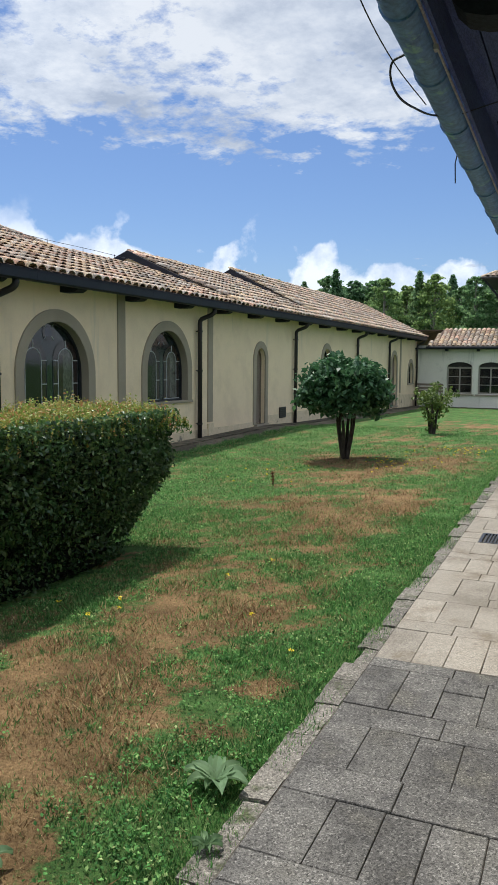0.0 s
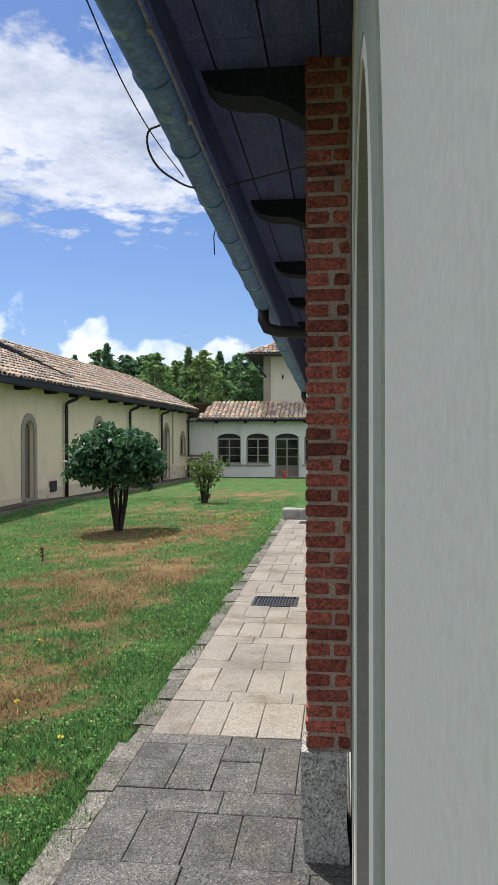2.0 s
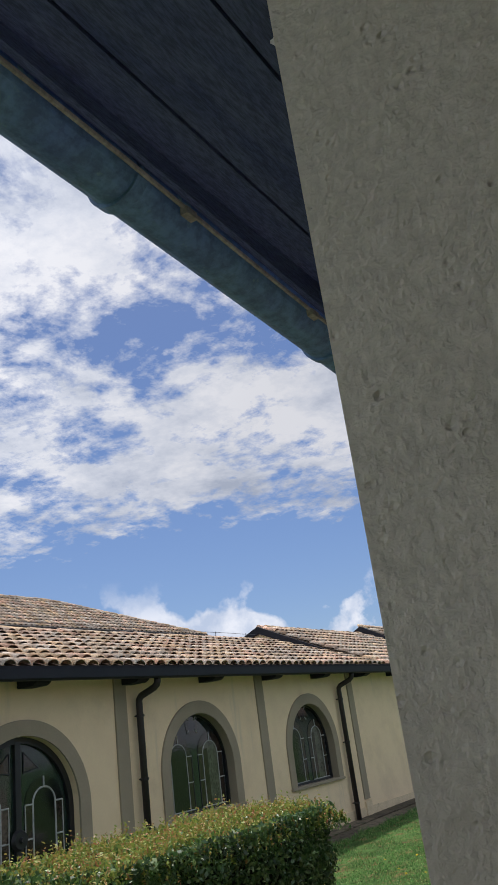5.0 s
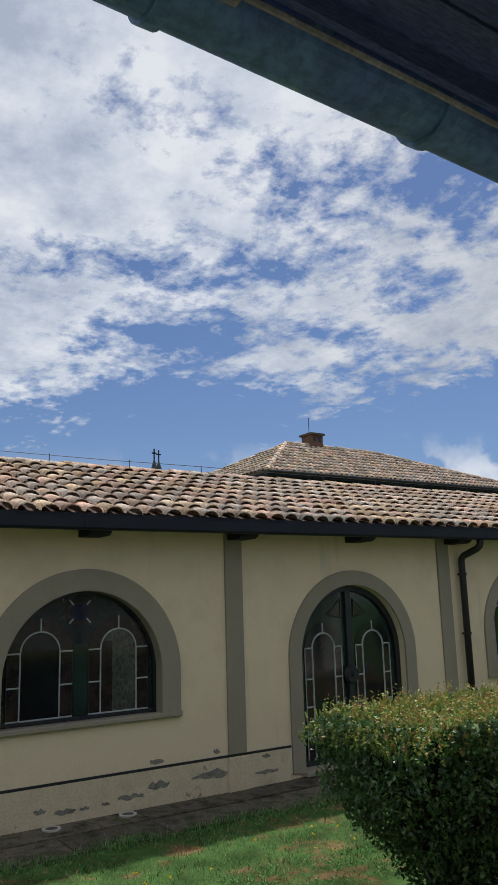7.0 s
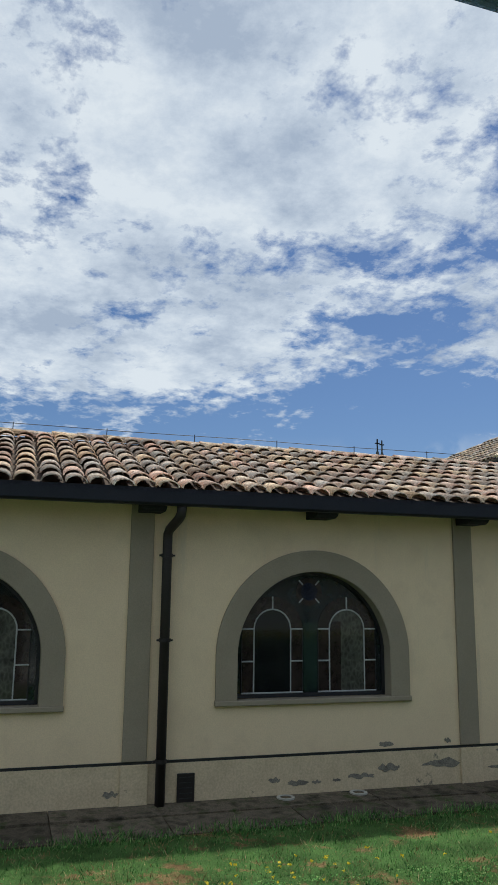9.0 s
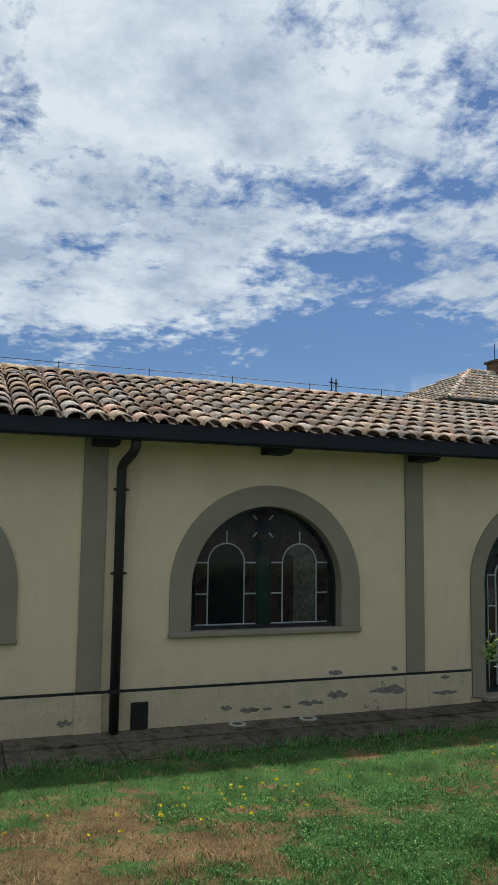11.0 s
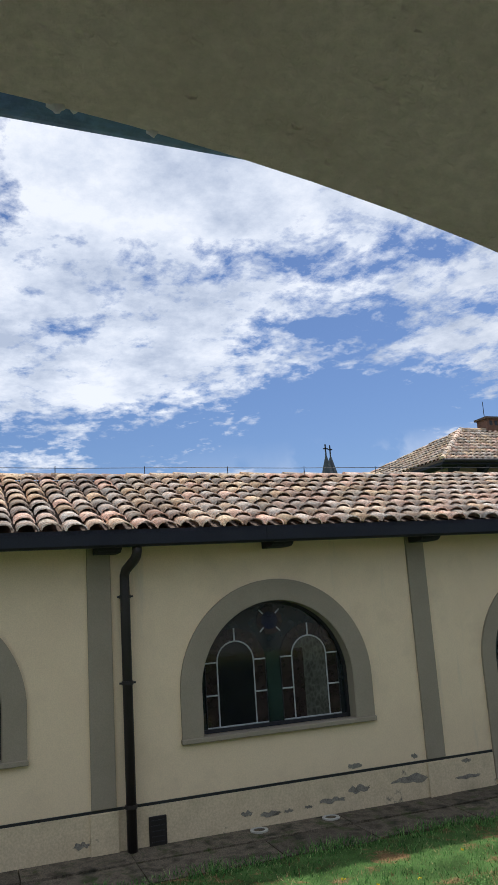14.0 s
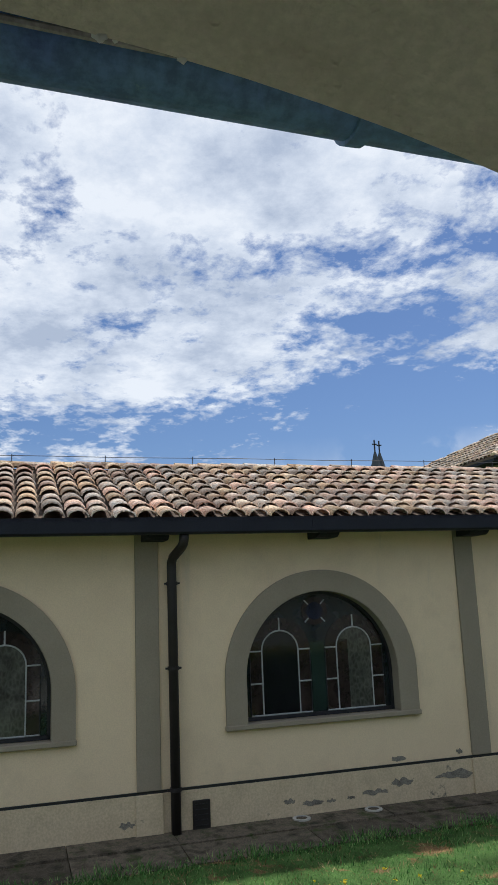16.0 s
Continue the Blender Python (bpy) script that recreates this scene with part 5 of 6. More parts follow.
# ---------------------------------------------------------------- woodland
def forest_tree(seed, h, spread, conical):
    rng = np.random.default_rng(seed)
    t = thing("forest_tree", (0, 0, 0), "tall leafy green woodland tree behind the far wing", "tree", "woodland behind the court")
    part("trunk", tubed([(0, 0, -0.3), (0.1, 0.05, h * 0.4), (0.0, 0.1, h * 0.75), (0.05, 0, h * 0.97)], [0.20, 0.15, 0.09, 0.02], 7), bark, t)
    cl = []
    n = 300
    foot = 0.30 if conical else 0.12
    for k in range(n):
        f = foot + (1.0 - foot) * rng.uniform() ** 0.9
        g = (f - foot) / (1 - foot)
        if conical:
            rad = spread * max(0.02, 1.0 - g) ** 1.05 * (0.72 + 0.28 * math.sin(g * 46.0)) * rng.uniform(0.25, 1.05)
        else:
            rad = spread * math.sin(math.pi * min(0.96, 0.25 + 0.71 * g)) ** 0.8 * rng.uniform(0.3, 1.05)
        a = rng.uniform(0, 2 * np.pi)
        c = np.array([rad * math.cos(a), rad * math.sin(a), f * h])
        size = rng.uniform(0.28, 0.62) * (1.0 - 0.75 * g * g)
        cl.append(rng.normal(size=(34, 3)) * np.array([size, size, size * 0.5]) * 0.6 + c)
        if k % 20 == 0:
            part("limb", tubed([(0, 0, f * h * 0.8), tuple(c * np.array([0.6, 0.6, 0.94])), tuple(c)], [0.07, 0.04, 0.012], 5), bark, t)
    leaves("crown", np.concatenate(cl), 0.235, wood_leaf, t, 0.3, 0.7, seed)
    return t


WOODS = [forest_tree(100 + k, h, s, c) for k, (h, s, c) in enumerate(((10.5, 2.2, False), (10.2, 2.6, False), (10.0, 2.4, False), (10.7, 2.1, False), (11.0, 2.7, True)))]


def woodland():
    rng = random.Random(4)
    n = 0
    spots = []
    for row in range(3):
        y = 74 + row * 6.5
        x = -36.0 + rng.uniform(-1, 1)
        while x < -1:
            spots.append((x, y + rng.uniform(-2.0, 2.0), -0.9))
            x += rng.uniform(1.2, 1.9)
    for x, y, z in spots:
        src = WOODS[n % 5]
        m = Matrix.Translation((x, y, z)) @ pose(0, 0, 0, 0, 0, rng.uniform(0, 360))
        s = rng.uniform(0.93, 1.06)
        if n < 5:
            src.matrix_basis = m
            src.scale = (s, s, s)
        else:
            ob = copy_thing(src, m)
            ob.scale = (s, s, s)
        n += 1


woodland()


# ---------------------------------------------------------------- the building with the arches, along the walk
NEAR = (-0.861, 0.591, -0.6, 2.590, 0.124)   # the archway in which the eye stands
NEXT = (1.71, 0.59, 0.0, 2.0, 0.59)       # the arched doorway after it
OWN_END = 16.0
# the two southern archways are added out of view to let light inside
wall_own = wall_with_arches("wall_own", OWN, OWN + 0.55, -8.0, OWN_END, -0.3, 3.40, [(NEAR[0], NEAR[1], -0.06, NEAR[3], NEAR[4]), (NEAR[0] - 1.85, NEAR[1], -0.06, NEAR[3], NEAR[4]), (NEAR[0] - 3.7, NEAR[1], -0.06, NEAR[3], NEAR[4]), (NEXT[0], NEXT[1], 0.02, NEXT[3], NEXT[4])], plaster_white, "white plastered wall with arched openings along the walk, two added unseen for light")
# roughcast lining of the near archway: jambs and shallow arch
ln = bmesh.new()
o = arch(NEAR[0], NEAR[1] + 0.001, -0.06, NEAR[3], NEAR[4], 24)
i = arch(NEAR[0], NEAR[1] - 0.008, -0.06, NEAR[3] - 0.004, NEAR[4] - 0.004, 24)
band(ln, o, i, "x", OWN - 0.003, OWN + 0.555)
bmesh.ops.subdivide_edges(ln, edges=ln.edges, cuts=1)
lining = tagged(part("arch_lining", ln, plaster_rough, None), "grey roughcast lining of the open archway", "archway", kind="structure")


def edge_lumps():
    rng = random.Random(2)
    for k, (y, z, r) in enumerate(((-0.702, 2.700, 0.0045), (-0.693, 2.698, 0.002), (-0.655, 2.693, 0.003), (-0.276, 2.53, 0.004), (-0.276, 2.47, 0.0025))):
        bm = bmesh.new()
        bmesh.ops.create_icosphere(bm, subdivisions=2, radius=r, matrix=pose(OWN - 0.004, y, z - r * 0.3))
        for v in bm.verts:
            v.co += Vector((rng.uniform(-1, 1), rng.uniform(-1, 1) * 1.5, rng.uniform(-1, 1))) * r * 0.22
        tagged(part("plaster_drip", bm, drip_white, None, smooth=True), "small pale drip of plaster on the arch edge", "plaster drip", "plaster drips on the arch")


edge_lumps()
# unseen room, its floor and threshold kept pale to brighten the arch lining
for nm, b, mt in (("floor_inside", (OWN + 0.55, 5.0, -6.0, 4.5, -0.35, -0.06), bounce_floor), ("wall_inside_back", (5.0, 5.3, -6.0, 4.5, -0.3, 3.4), plaster_white), ("wall_inside_south", (OWN + 0.55, 5.0, -6.3, -6.0, -0.3, 3.4), plaster_white), ("wall_inside_north", (OWN + 0.55, 5.0, 4.5, 4.8, -0.3, 3.4), plaster_white), ("threshold", (OWN - 0.02, OWN + 0.55, NEAR[0] - NEAR[1], NEAR[0] + NEAR[1], -0.3, -0.055), bounce_floor)):
    tagged(part(nm, boxed(*b), mt, None), "plain unseen inner surface added behind the archway", "wall" if "wall" in nm else "floor", kind="structure")
tagged(part("ceiling", boxed(OWN + 0.55, 5.3, -6.3, OWN_END, 3.40, 3.50), plaster_white, None), "plain plastered ceiling behind the archway", "ceiling", kind="structure")
tagged(part("wall_own_back", boxed(5.0, 5.3, 4.8, OWN_END, -0.3, 3.4), plaster_white, None), "plain back wall", "wall", kind="structure")
tagged(part("wall_own_end", boxed(OWN + 0.55, 5.0, OWN_END - 0.3, OWN_END, -0.3, 3.4), plaster_white, None), "plain end wall", "wall", kind="structure")


def next_doorway():
    d = thing("arched_doorway", (OWN, NEXT[0], 0), "arched grey door set deep in a white surround", "door")
    b = bmesh.new()
    band(b, arch(NEXT[0], 1.06, 0.0, 1.80, 0.98, 28), arch(NEXT[0], 0.865, 0.0, 1.80, 0.80, 28), "x", OWN - 0.004, OWN + 0.005)
    part("painted_band", b, trim_dark, d, "grey-green painted band round the arch")
    part("reveal", band(bmesh.new(), arch(NEXT[0], NEXT[1] + 0.001, 0.02, NEXT[3], NEXT[4], 24), arch(NEXT[0], NEXT[1] - 0.012, 0.02, NEXT[3], NEXT[4] - 0.012, 24), "x", OWN + 0.004, OWN + 0.30), reveal_grey, d, "warm grey reveal, darker than the wall")
    part("door_leaf", prism(bmesh.new(), arch(NEXT[0], NEXT[1] - 0.012, 0.02, NEXT[3], NEXT[4] - 0.012, 24), "x", OWN + 0.30, OWN + 0.35), brown_wood, d, "plain dark wooden leaf")
    part("door_edge", boxed(OWN + 0.285, OWN + 0.30, NEXT[0] - 0.012, NEXT[0] + 0.012, 0.02, 2.55), iron, d)


next_doorway()


def brick_pier():
    p = thing("brick_pier", (0.11, 3.12, 0), "red brick pier on a rough grey stone base against the wall", "pier")
    x0, x1, y0, y1 = 0.022, OWN - 0.003, 2.99, 3.40
    part("mortar_core", boxed(x0 + 0.008, x1, y0 + 0.008, y1 - 0.008, 0.455, 3.30), mortar, p, "pale lime mortar")
    st = boxed(0.004, x1 - 0.02, y0 - 0.012, y1 + 0.012, -0.06, 0.455)
    bmesh.ops.subdivide_edges(st, edges=st.edges, cuts=4, use_grid_fill=True)
    for v in st.verts:
        v.co += 0.007 * noise.noise_vector(v.co * 9.0)
        if v.co.z < 0.12:
            v.co.x += 0.010
            v.co.y += 0.008
    part("stone_base", st, pier_stone, p, "rough grey stone block")
    rng = random.Random(6)
    cache = {}

    def brick_mesh(l, w, h):
        key = (round(l, 3), round(w, 3), round(h, 3), rng.randrange(5))
        if key not in cache:
            bm = boxed(-l / 2, l / 2, -w / 2, w / 2, -h / 2, h / 2, bevel=0.006)
            for v in bm.verts:
                v.co += Vector((rng.uniform(-1, 1), rng.uniform(-1, 1), rng.uniform(-1, 1))) * 0.0032
            me = bpy.data.meshes.new("brick")
            bm.to_mesh(me)
            bm.free()
            me.materials.append(brick_red)
            cache[key] = me
        return cache[key]

    def lay(xa, xb, ya, yb, z):
        ob = new("brick", brick_mesh(xb - xa, yb - ya, 0.0485))
        ob.parent = p
        ob.location = Vector(((xa + xb) / 2, (ya + yb) / 2 + rng.uniform(-0.002, 0.002), z)) - p.location
        ob.rotation_euler = (0, rng.uniform(-0.014, 0.014), rng.uniform(-0.010, 0.010))

    pitch = 0.0631
    for k in range(45):
        z = 0.455 + 0.004 + (k + 0.5) * pitch
        if k % 2:
            lay(x0, x1 - 0.012 - rng.uniform(0, 0.012), y0, y0 + 0.11, z)
            lay(x0, x1 - 0.012, y0 + 0.12, y0 + 0.26, z)
            lay(x0, x1 - 0.012, y0 + 0.27, y1, z)
        else:
            s = x0 + 0.105 + rng.uniform(-0.014, 0.014)
            lay(x0, s, y0, y0 + 0.20, z)
            lay(s + rng.uniform(0.014, 0.034), x1 - 0.006, y0, y0 + 0.20, z)
            lay(x0, x1 - 0.012, y0 + 0.21, y1, z)


brick_pier()


def own_eaves():
    e = thing("eaves", (-0.1, 4, 3.3), "dark stained boarded eaves with shaped rafters", "eaves", kind="structure")
    for a, b in ((-0.47, -0.358), (-0.350, -0.135), (-0.127, 0.082), (0.090, OWN - 0.002)):
        y = -8.0
        while y < OWN_END:
            y2 = min(OWN_END, y + 3.6)
            part("soffit_board", boxed(a, b, y + 0.004, y2, 3.285, 3.31), dark_wood, e)
            y = y2
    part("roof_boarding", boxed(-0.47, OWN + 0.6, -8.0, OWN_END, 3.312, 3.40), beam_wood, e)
    prof = [(OWN - 0.003, 3.285), (OWN - 0.003, 3.03), (0.12, 3.035), (0.02, 3.07), (-0.07, 3.13), (-0.16, 3.165), (-0.28, 3.175), (-0.36, 3.20), (-0.41, 3.25), (-0.42, 3.285)]
    y = -0.55 - 1.8 * 4
    while y < OWN_END - 0.3:
        part("rafter", prism(bmesh.new(), prof, "y", y, y + 0.17), beam_wood, e)
        y += 1.8
    r = thing("roof_own", (2.5, 4, 3.4), "barrel tile roof over the arched building", "roof", kind="structure")
    roof_deck(r, [(-0.52, -8.3, 3.44), (-0.52, OWN_END + 0.3, 3.44), (2.9, OWN_END + 0.3, 4.6), (2.9, -8.3, 4.6)])
    roof_deck(r, [(2.9, -8.3, 4.6), (2.9, OWN_END + 0.3, 4.6), (5.9, OWN_END + 0.3, 3.5), (5.9, -8.3, 3.5)])
    tile_slope(slope_frame((-0.52, OWN_END + 0.3, 3.44), (0, -1, 0), (3.42, 0, 1.16)), 24.0, 3.6, r, seed=71)


own_eaves()


def gz(y):
    """Height of the gutter; its fall and break are shaped to fit the camera's view."""
    return 3.278 - 0.040 * y if y > 0.6 else 3.254 + 0.031 * (0.6 - y)


def own_gutter():
    g = thing("old_gutter", (-0.557, 4, 3.2), "half-round green patinated gutter with joints and drip strip", "gutter")
    R = 0.076
    joints = [-8.0, -3.2, -1.55, -0.155, 0.47, 1.46, 2.10, 2.78, 3.45, 4.15, 4.85, 5.55, 6.25, 7.0, 8.2, 9.6, 11.4, 13.2, 15.2]
    for a, b in zip(joints, joints[1:]):
        bm = bmesh.new()
        rings = []
        for y in (a, b - 0.003):
            out = [(-0.557 + R * math.cos(t), gz(y) + R * math.sin(t)) for t in [math.pi + math.pi * k / 14 for k in range(15)]]
            inn = [(-0.557 + (R - 0.004) * math.cos(t), gz(y) + (R - 0.004) * math.sin(t)) for t in [2 * math.pi - math.pi * k / 14 for k in range(15)]]
            rings.append([bm.verts.new((p[0], y, p[1])) for p in out + inn])
        n = len(rings[0])
        for k in range(n):
            bm.faces.new((rings[0][k], rings[0][(k + 1) % n], rings[1][(k + 1) % n], rings[1][k]))
        bm.faces.new(rings[0][::-1]), bm.faces.new(rings[1])
        part("gutter_length", bm, patina, g, smooth=False)
        if b < 15:
            c = bmesh.new()
            o = [(-0.557 + (R + 0.008) * math.cos(math.pi + math.pi * k / 14), gz(b) + (R + 0.008) * math.sin(math.pi + math.pi * k / 14)) for k in range(15)]
            i2 = [(-0.557 + (R - 0.001) * math.cos(math.pi + math.pi * k / 14), gz(b) + (R - 0.001) * math.sin(math.pi + math.pi * k / 14)) for k in range(15)]
            band(c, o, i2, "y", b - 0.017, b + 0.017)
            part("joint_collar", c, patina, g, "raised joint collar")
    s = bmesh.new()
    tube(s, [(-0.477, y, gz(y) - 0.044 + 0.003 * math.sin(y * 5)) for y in np.arange(-8, 15.2, 0.4)], 0.0065, 6)
    part("drip_strip", s, zinc, g, "pale metal strip along the back of the gutter")
    for y in (-0.07, 0.62, 1.22, 1.56, 2.4, 3.1):
        part("clip", boxed(-0.486, -0.466, y - 0.02, y + 0.02, gz(y) - 0.066, gz(y) - 0.046), zinc, g)
    for y in (7.05, 15.0):
        part("outlet_pipe", tubed([(-0.557, y, gz(y) - 0.05), (-0.557, y, gz(y) - 0.16), (-0.52, y, gz(y) - 0.24), (-0.42, y, gz(y) - 0.27), (0.02, y, gz(y) - 0.30), (0.12, y, gz(y) - 0.36), (0.13, y, gz(y) - 0.50), (0.13, y, 0.0)], 0.055, 10), pipe_brown, g, "dark outlet pipe bending to the wall", smooth=True)
    part("fascia", prism(bmesh.new(), [(-8.0, gz(-8.0) - 0.03), (0.6, gz(0.6) - 0.03), (OWN_END, gz(OWN_END) - 0.03), (OWN_END, 3.42), (-8.0, 3.62)], "x", -0.470, -0.452), dark_wood, g, "dark wooden fascia board")


own_gutter()


def bend(pts, n=6):
    """A smooth run through the points."""
    p = [Vector(q) for q in pts]
    p = [p[0] * 2 - p[1]] + p + [p[-1] * 2 - p[-2]]
    out = []
    for a, b, c, d in zip(p, p[1:], p[2:], p[3:]):
        for k in range(n):
            t = k / n
            out.append(0.5 * (2 * b + (c - a) * t + (2 * a - 5 * b + 4 * c - d) * t * t + (3 * b - a - 3 * c + d) * t ** 3))
    return out + [p[-2]]


def loose_cables():
    c = thing("loose_cable", (-0.65, 3, 3.1), "thin black cable hanging in a loop from the gutter", "cable")
    part("long_wire", tubed(bend([(-0.645, 1.2, 3.34), (-0.66, 2.2, 3.19), (-0.67, 2.7, 3.115), (-0.665, 3.2, 3.085), (-0.64, 3.75, 3.085)]), 0.0028, 5), iron, c)
    loop = [(-0.63, 3.20, 3.13), (-0.69, 3.22, 3.11), (-0.71, 3.30, 3.06), (-0.70, 3.45, 3.03), (-0.67, 3.65, 3.04), (-0.62, 3.85, 3.06), (-0.5, 3.95, 3.08)]
    part("loop", tubed(bend(loop), 0.0055, 6), iron, c)
    part("stray_end", tubed(bend([(-0.5, 3.95, 3.08), (-0.25, 4.0, 3.15), (0.0, 3.9, 3.16), (0.16, 3.7, 3.05)]), 0.0035, 5), iron, c)
    part("wire_tail", tubed([(-0.632, 4.74, 3.09), (-0.645, 4.74, 3.03), (-0.64, 4.74, 2.91)], 0.004, 5), iron, c)


loose_cables()


# ---------------------------------------------------------------- the walk
def slab_mesh(l, w, seed, mat):
    rng = random.Random(seed)
    bm = boxed(-l / 2, l / 2, -w / 2, w / 2, -0.06, 0.0, bevel=0.0035)
    for v in bm.verts:
        v.co.z += rng.uniform(-0.0015, 0.0015)
    me = bpy.data.meshes.new("slab")
    bm.to_mesh(me)
    bm.free()
    me.materials.append(mat)
    return me


def walkway():
    w = thing("walk", (-0.4, 6, 0), "stone slab walk, dark granite near and pale beige beyond", "pavement", kind="structure")
    part("bedding", boxed(-0.96, OWN, -6.0, OWN_END, -0.09, -0.012), joint_dirt, w, "dark soil in the joints")
    rng = random.Random(12)

    def lay(x0, x1, y0, y1, mat):
        ob = new("slab", slab_mesh(x1 - x0 - 0.004, y1 - y0 - 0.004, rng.randrange(9999), mat))
        ob.parent = w
        ob.location = (((x0 + x1) / 2, (y0 + y1) / 2, rng.uniform(-0.003, 0.003)))
        ob.location -= w.location
        ob.rotation_euler = (0, 0, rng.uniform(-0.006, 0.006))

    # courses along the walk: narrow cross bands between rows of long slabs
    y = -6.0
    k = 0
    xl, xr = -0.95, OWN - 0.004
    while y < OWN_END - 0.2:
        long_row = k % 2 == 0
        d = rng.uniform(0.44, 0.60) if long_row else rng.uniform(0.18, 0.26)
        for stop in (4.25, 7.69, 8.16, 15.15, 15.55):
            if y < stop - 1e-6 and y + d > stop - 0.13:
                d = stop - y
                break
        holes = [h for h in ((-0.757, -0.284, 7.69, 8.16), (-0.66, -0.15, 15.15, 15.55)) if y > h[2] - 0.01 and y + d < h[3] + 0.01]
        d = min(d, OWN_END - y)
        mat = granite if y + d < 4.3 else sandstone
        x = xl
        while x < xr - 0.02:
            s = rng.uniform(0.16, 0.26) if long_row else rng.uniform(0.36, 0.66)
            if xr - (x + s) < 0.14:
                s = xr - x
            for h in holes:
                if abs(x - h[0]) < 0.01:
                    x = h[1]
                if x < h[0] and x + s > h[0] - 0.09:
                    s = h[0] - x
            if x < xr - 0.02:
                s = min(s, xr - x)
                if long_row and rng.random() < 0.15 and d > 0.45:
                    q = rng.uniform(0.35, 0.65) * d
                    lay(x, x + s, y, y + q, mat)
                    lay(x, x + s, y + q, y + d, mat)
                else:
                    lay(x, x + s, y, y + d, mat)
            x += s
        y += d
        k += 1
    kb = thing("kerb", (-1.03, 6, 0), "worn kerb stones with moss along the edge of the lawn", "kerb", kind="structure")
    y = -6.0
    while y < OWN_END:
        l = rng.uniform(0.16, 0.42)
        bm = boxed(-1.075 + rng.uniform(-0.03, 0.03), -0.957, y + 0.003, y + l - 0.003, -0.10, -0.012 + rng.uniform(-0.012, 0.006))
        bmesh.ops.subdivide_edges(bm, edges=bm.edges, cuts=2, use_grid_fill=True)
        for v in bm.verts:
            v.co += 0.010 * noise.noise_vector(v.co * 11.0)
        part("kerb_stone", bm, kerb_stone, kb)
        y += l


walkway()


def grate(x0, x1, y0, y1):
    g = thing("drain_grate", ((x0 + x1) / 2, (y0 + y1) / 2, 0), "dark iron drain grate set flush in the walk", "grate", "drain grates in the walk")
    b = bmesh.new()
    for a in ((x0, x1, y0, y0 + 0.03), (x0, x1, y1 - 0.03, y1), (x0, x0 + 0.03, y0 + 0.03, y1 - 0.03), (x1 - 0.03, x1, y0 + 0.03, y1 - 0.03)):
        box(b, *a, -0.03, 0.006)
    part("frame", b, iron, g)
    n = int((x1 - x0) / 0.036)
    for k in range(1, n):
        x = x0 + 0.03 + (x1 - x0 - 0.06) * k / n
        part("bar", boxed(x - 0.008, x + 0.008, y0 + 0.031, y1 - 0.031, -0.03, 0.004), iron, g)
    part("pit", boxed(x0 + 0.01, x1 - 0.01, y0 + 0.01, y1 - 0.01, -0.11, -0.031), iron, g)


grate(-0.757, -0.284, 7.69, 8.16)
grate(-0.66, -0.15, 15.15, 15.55)


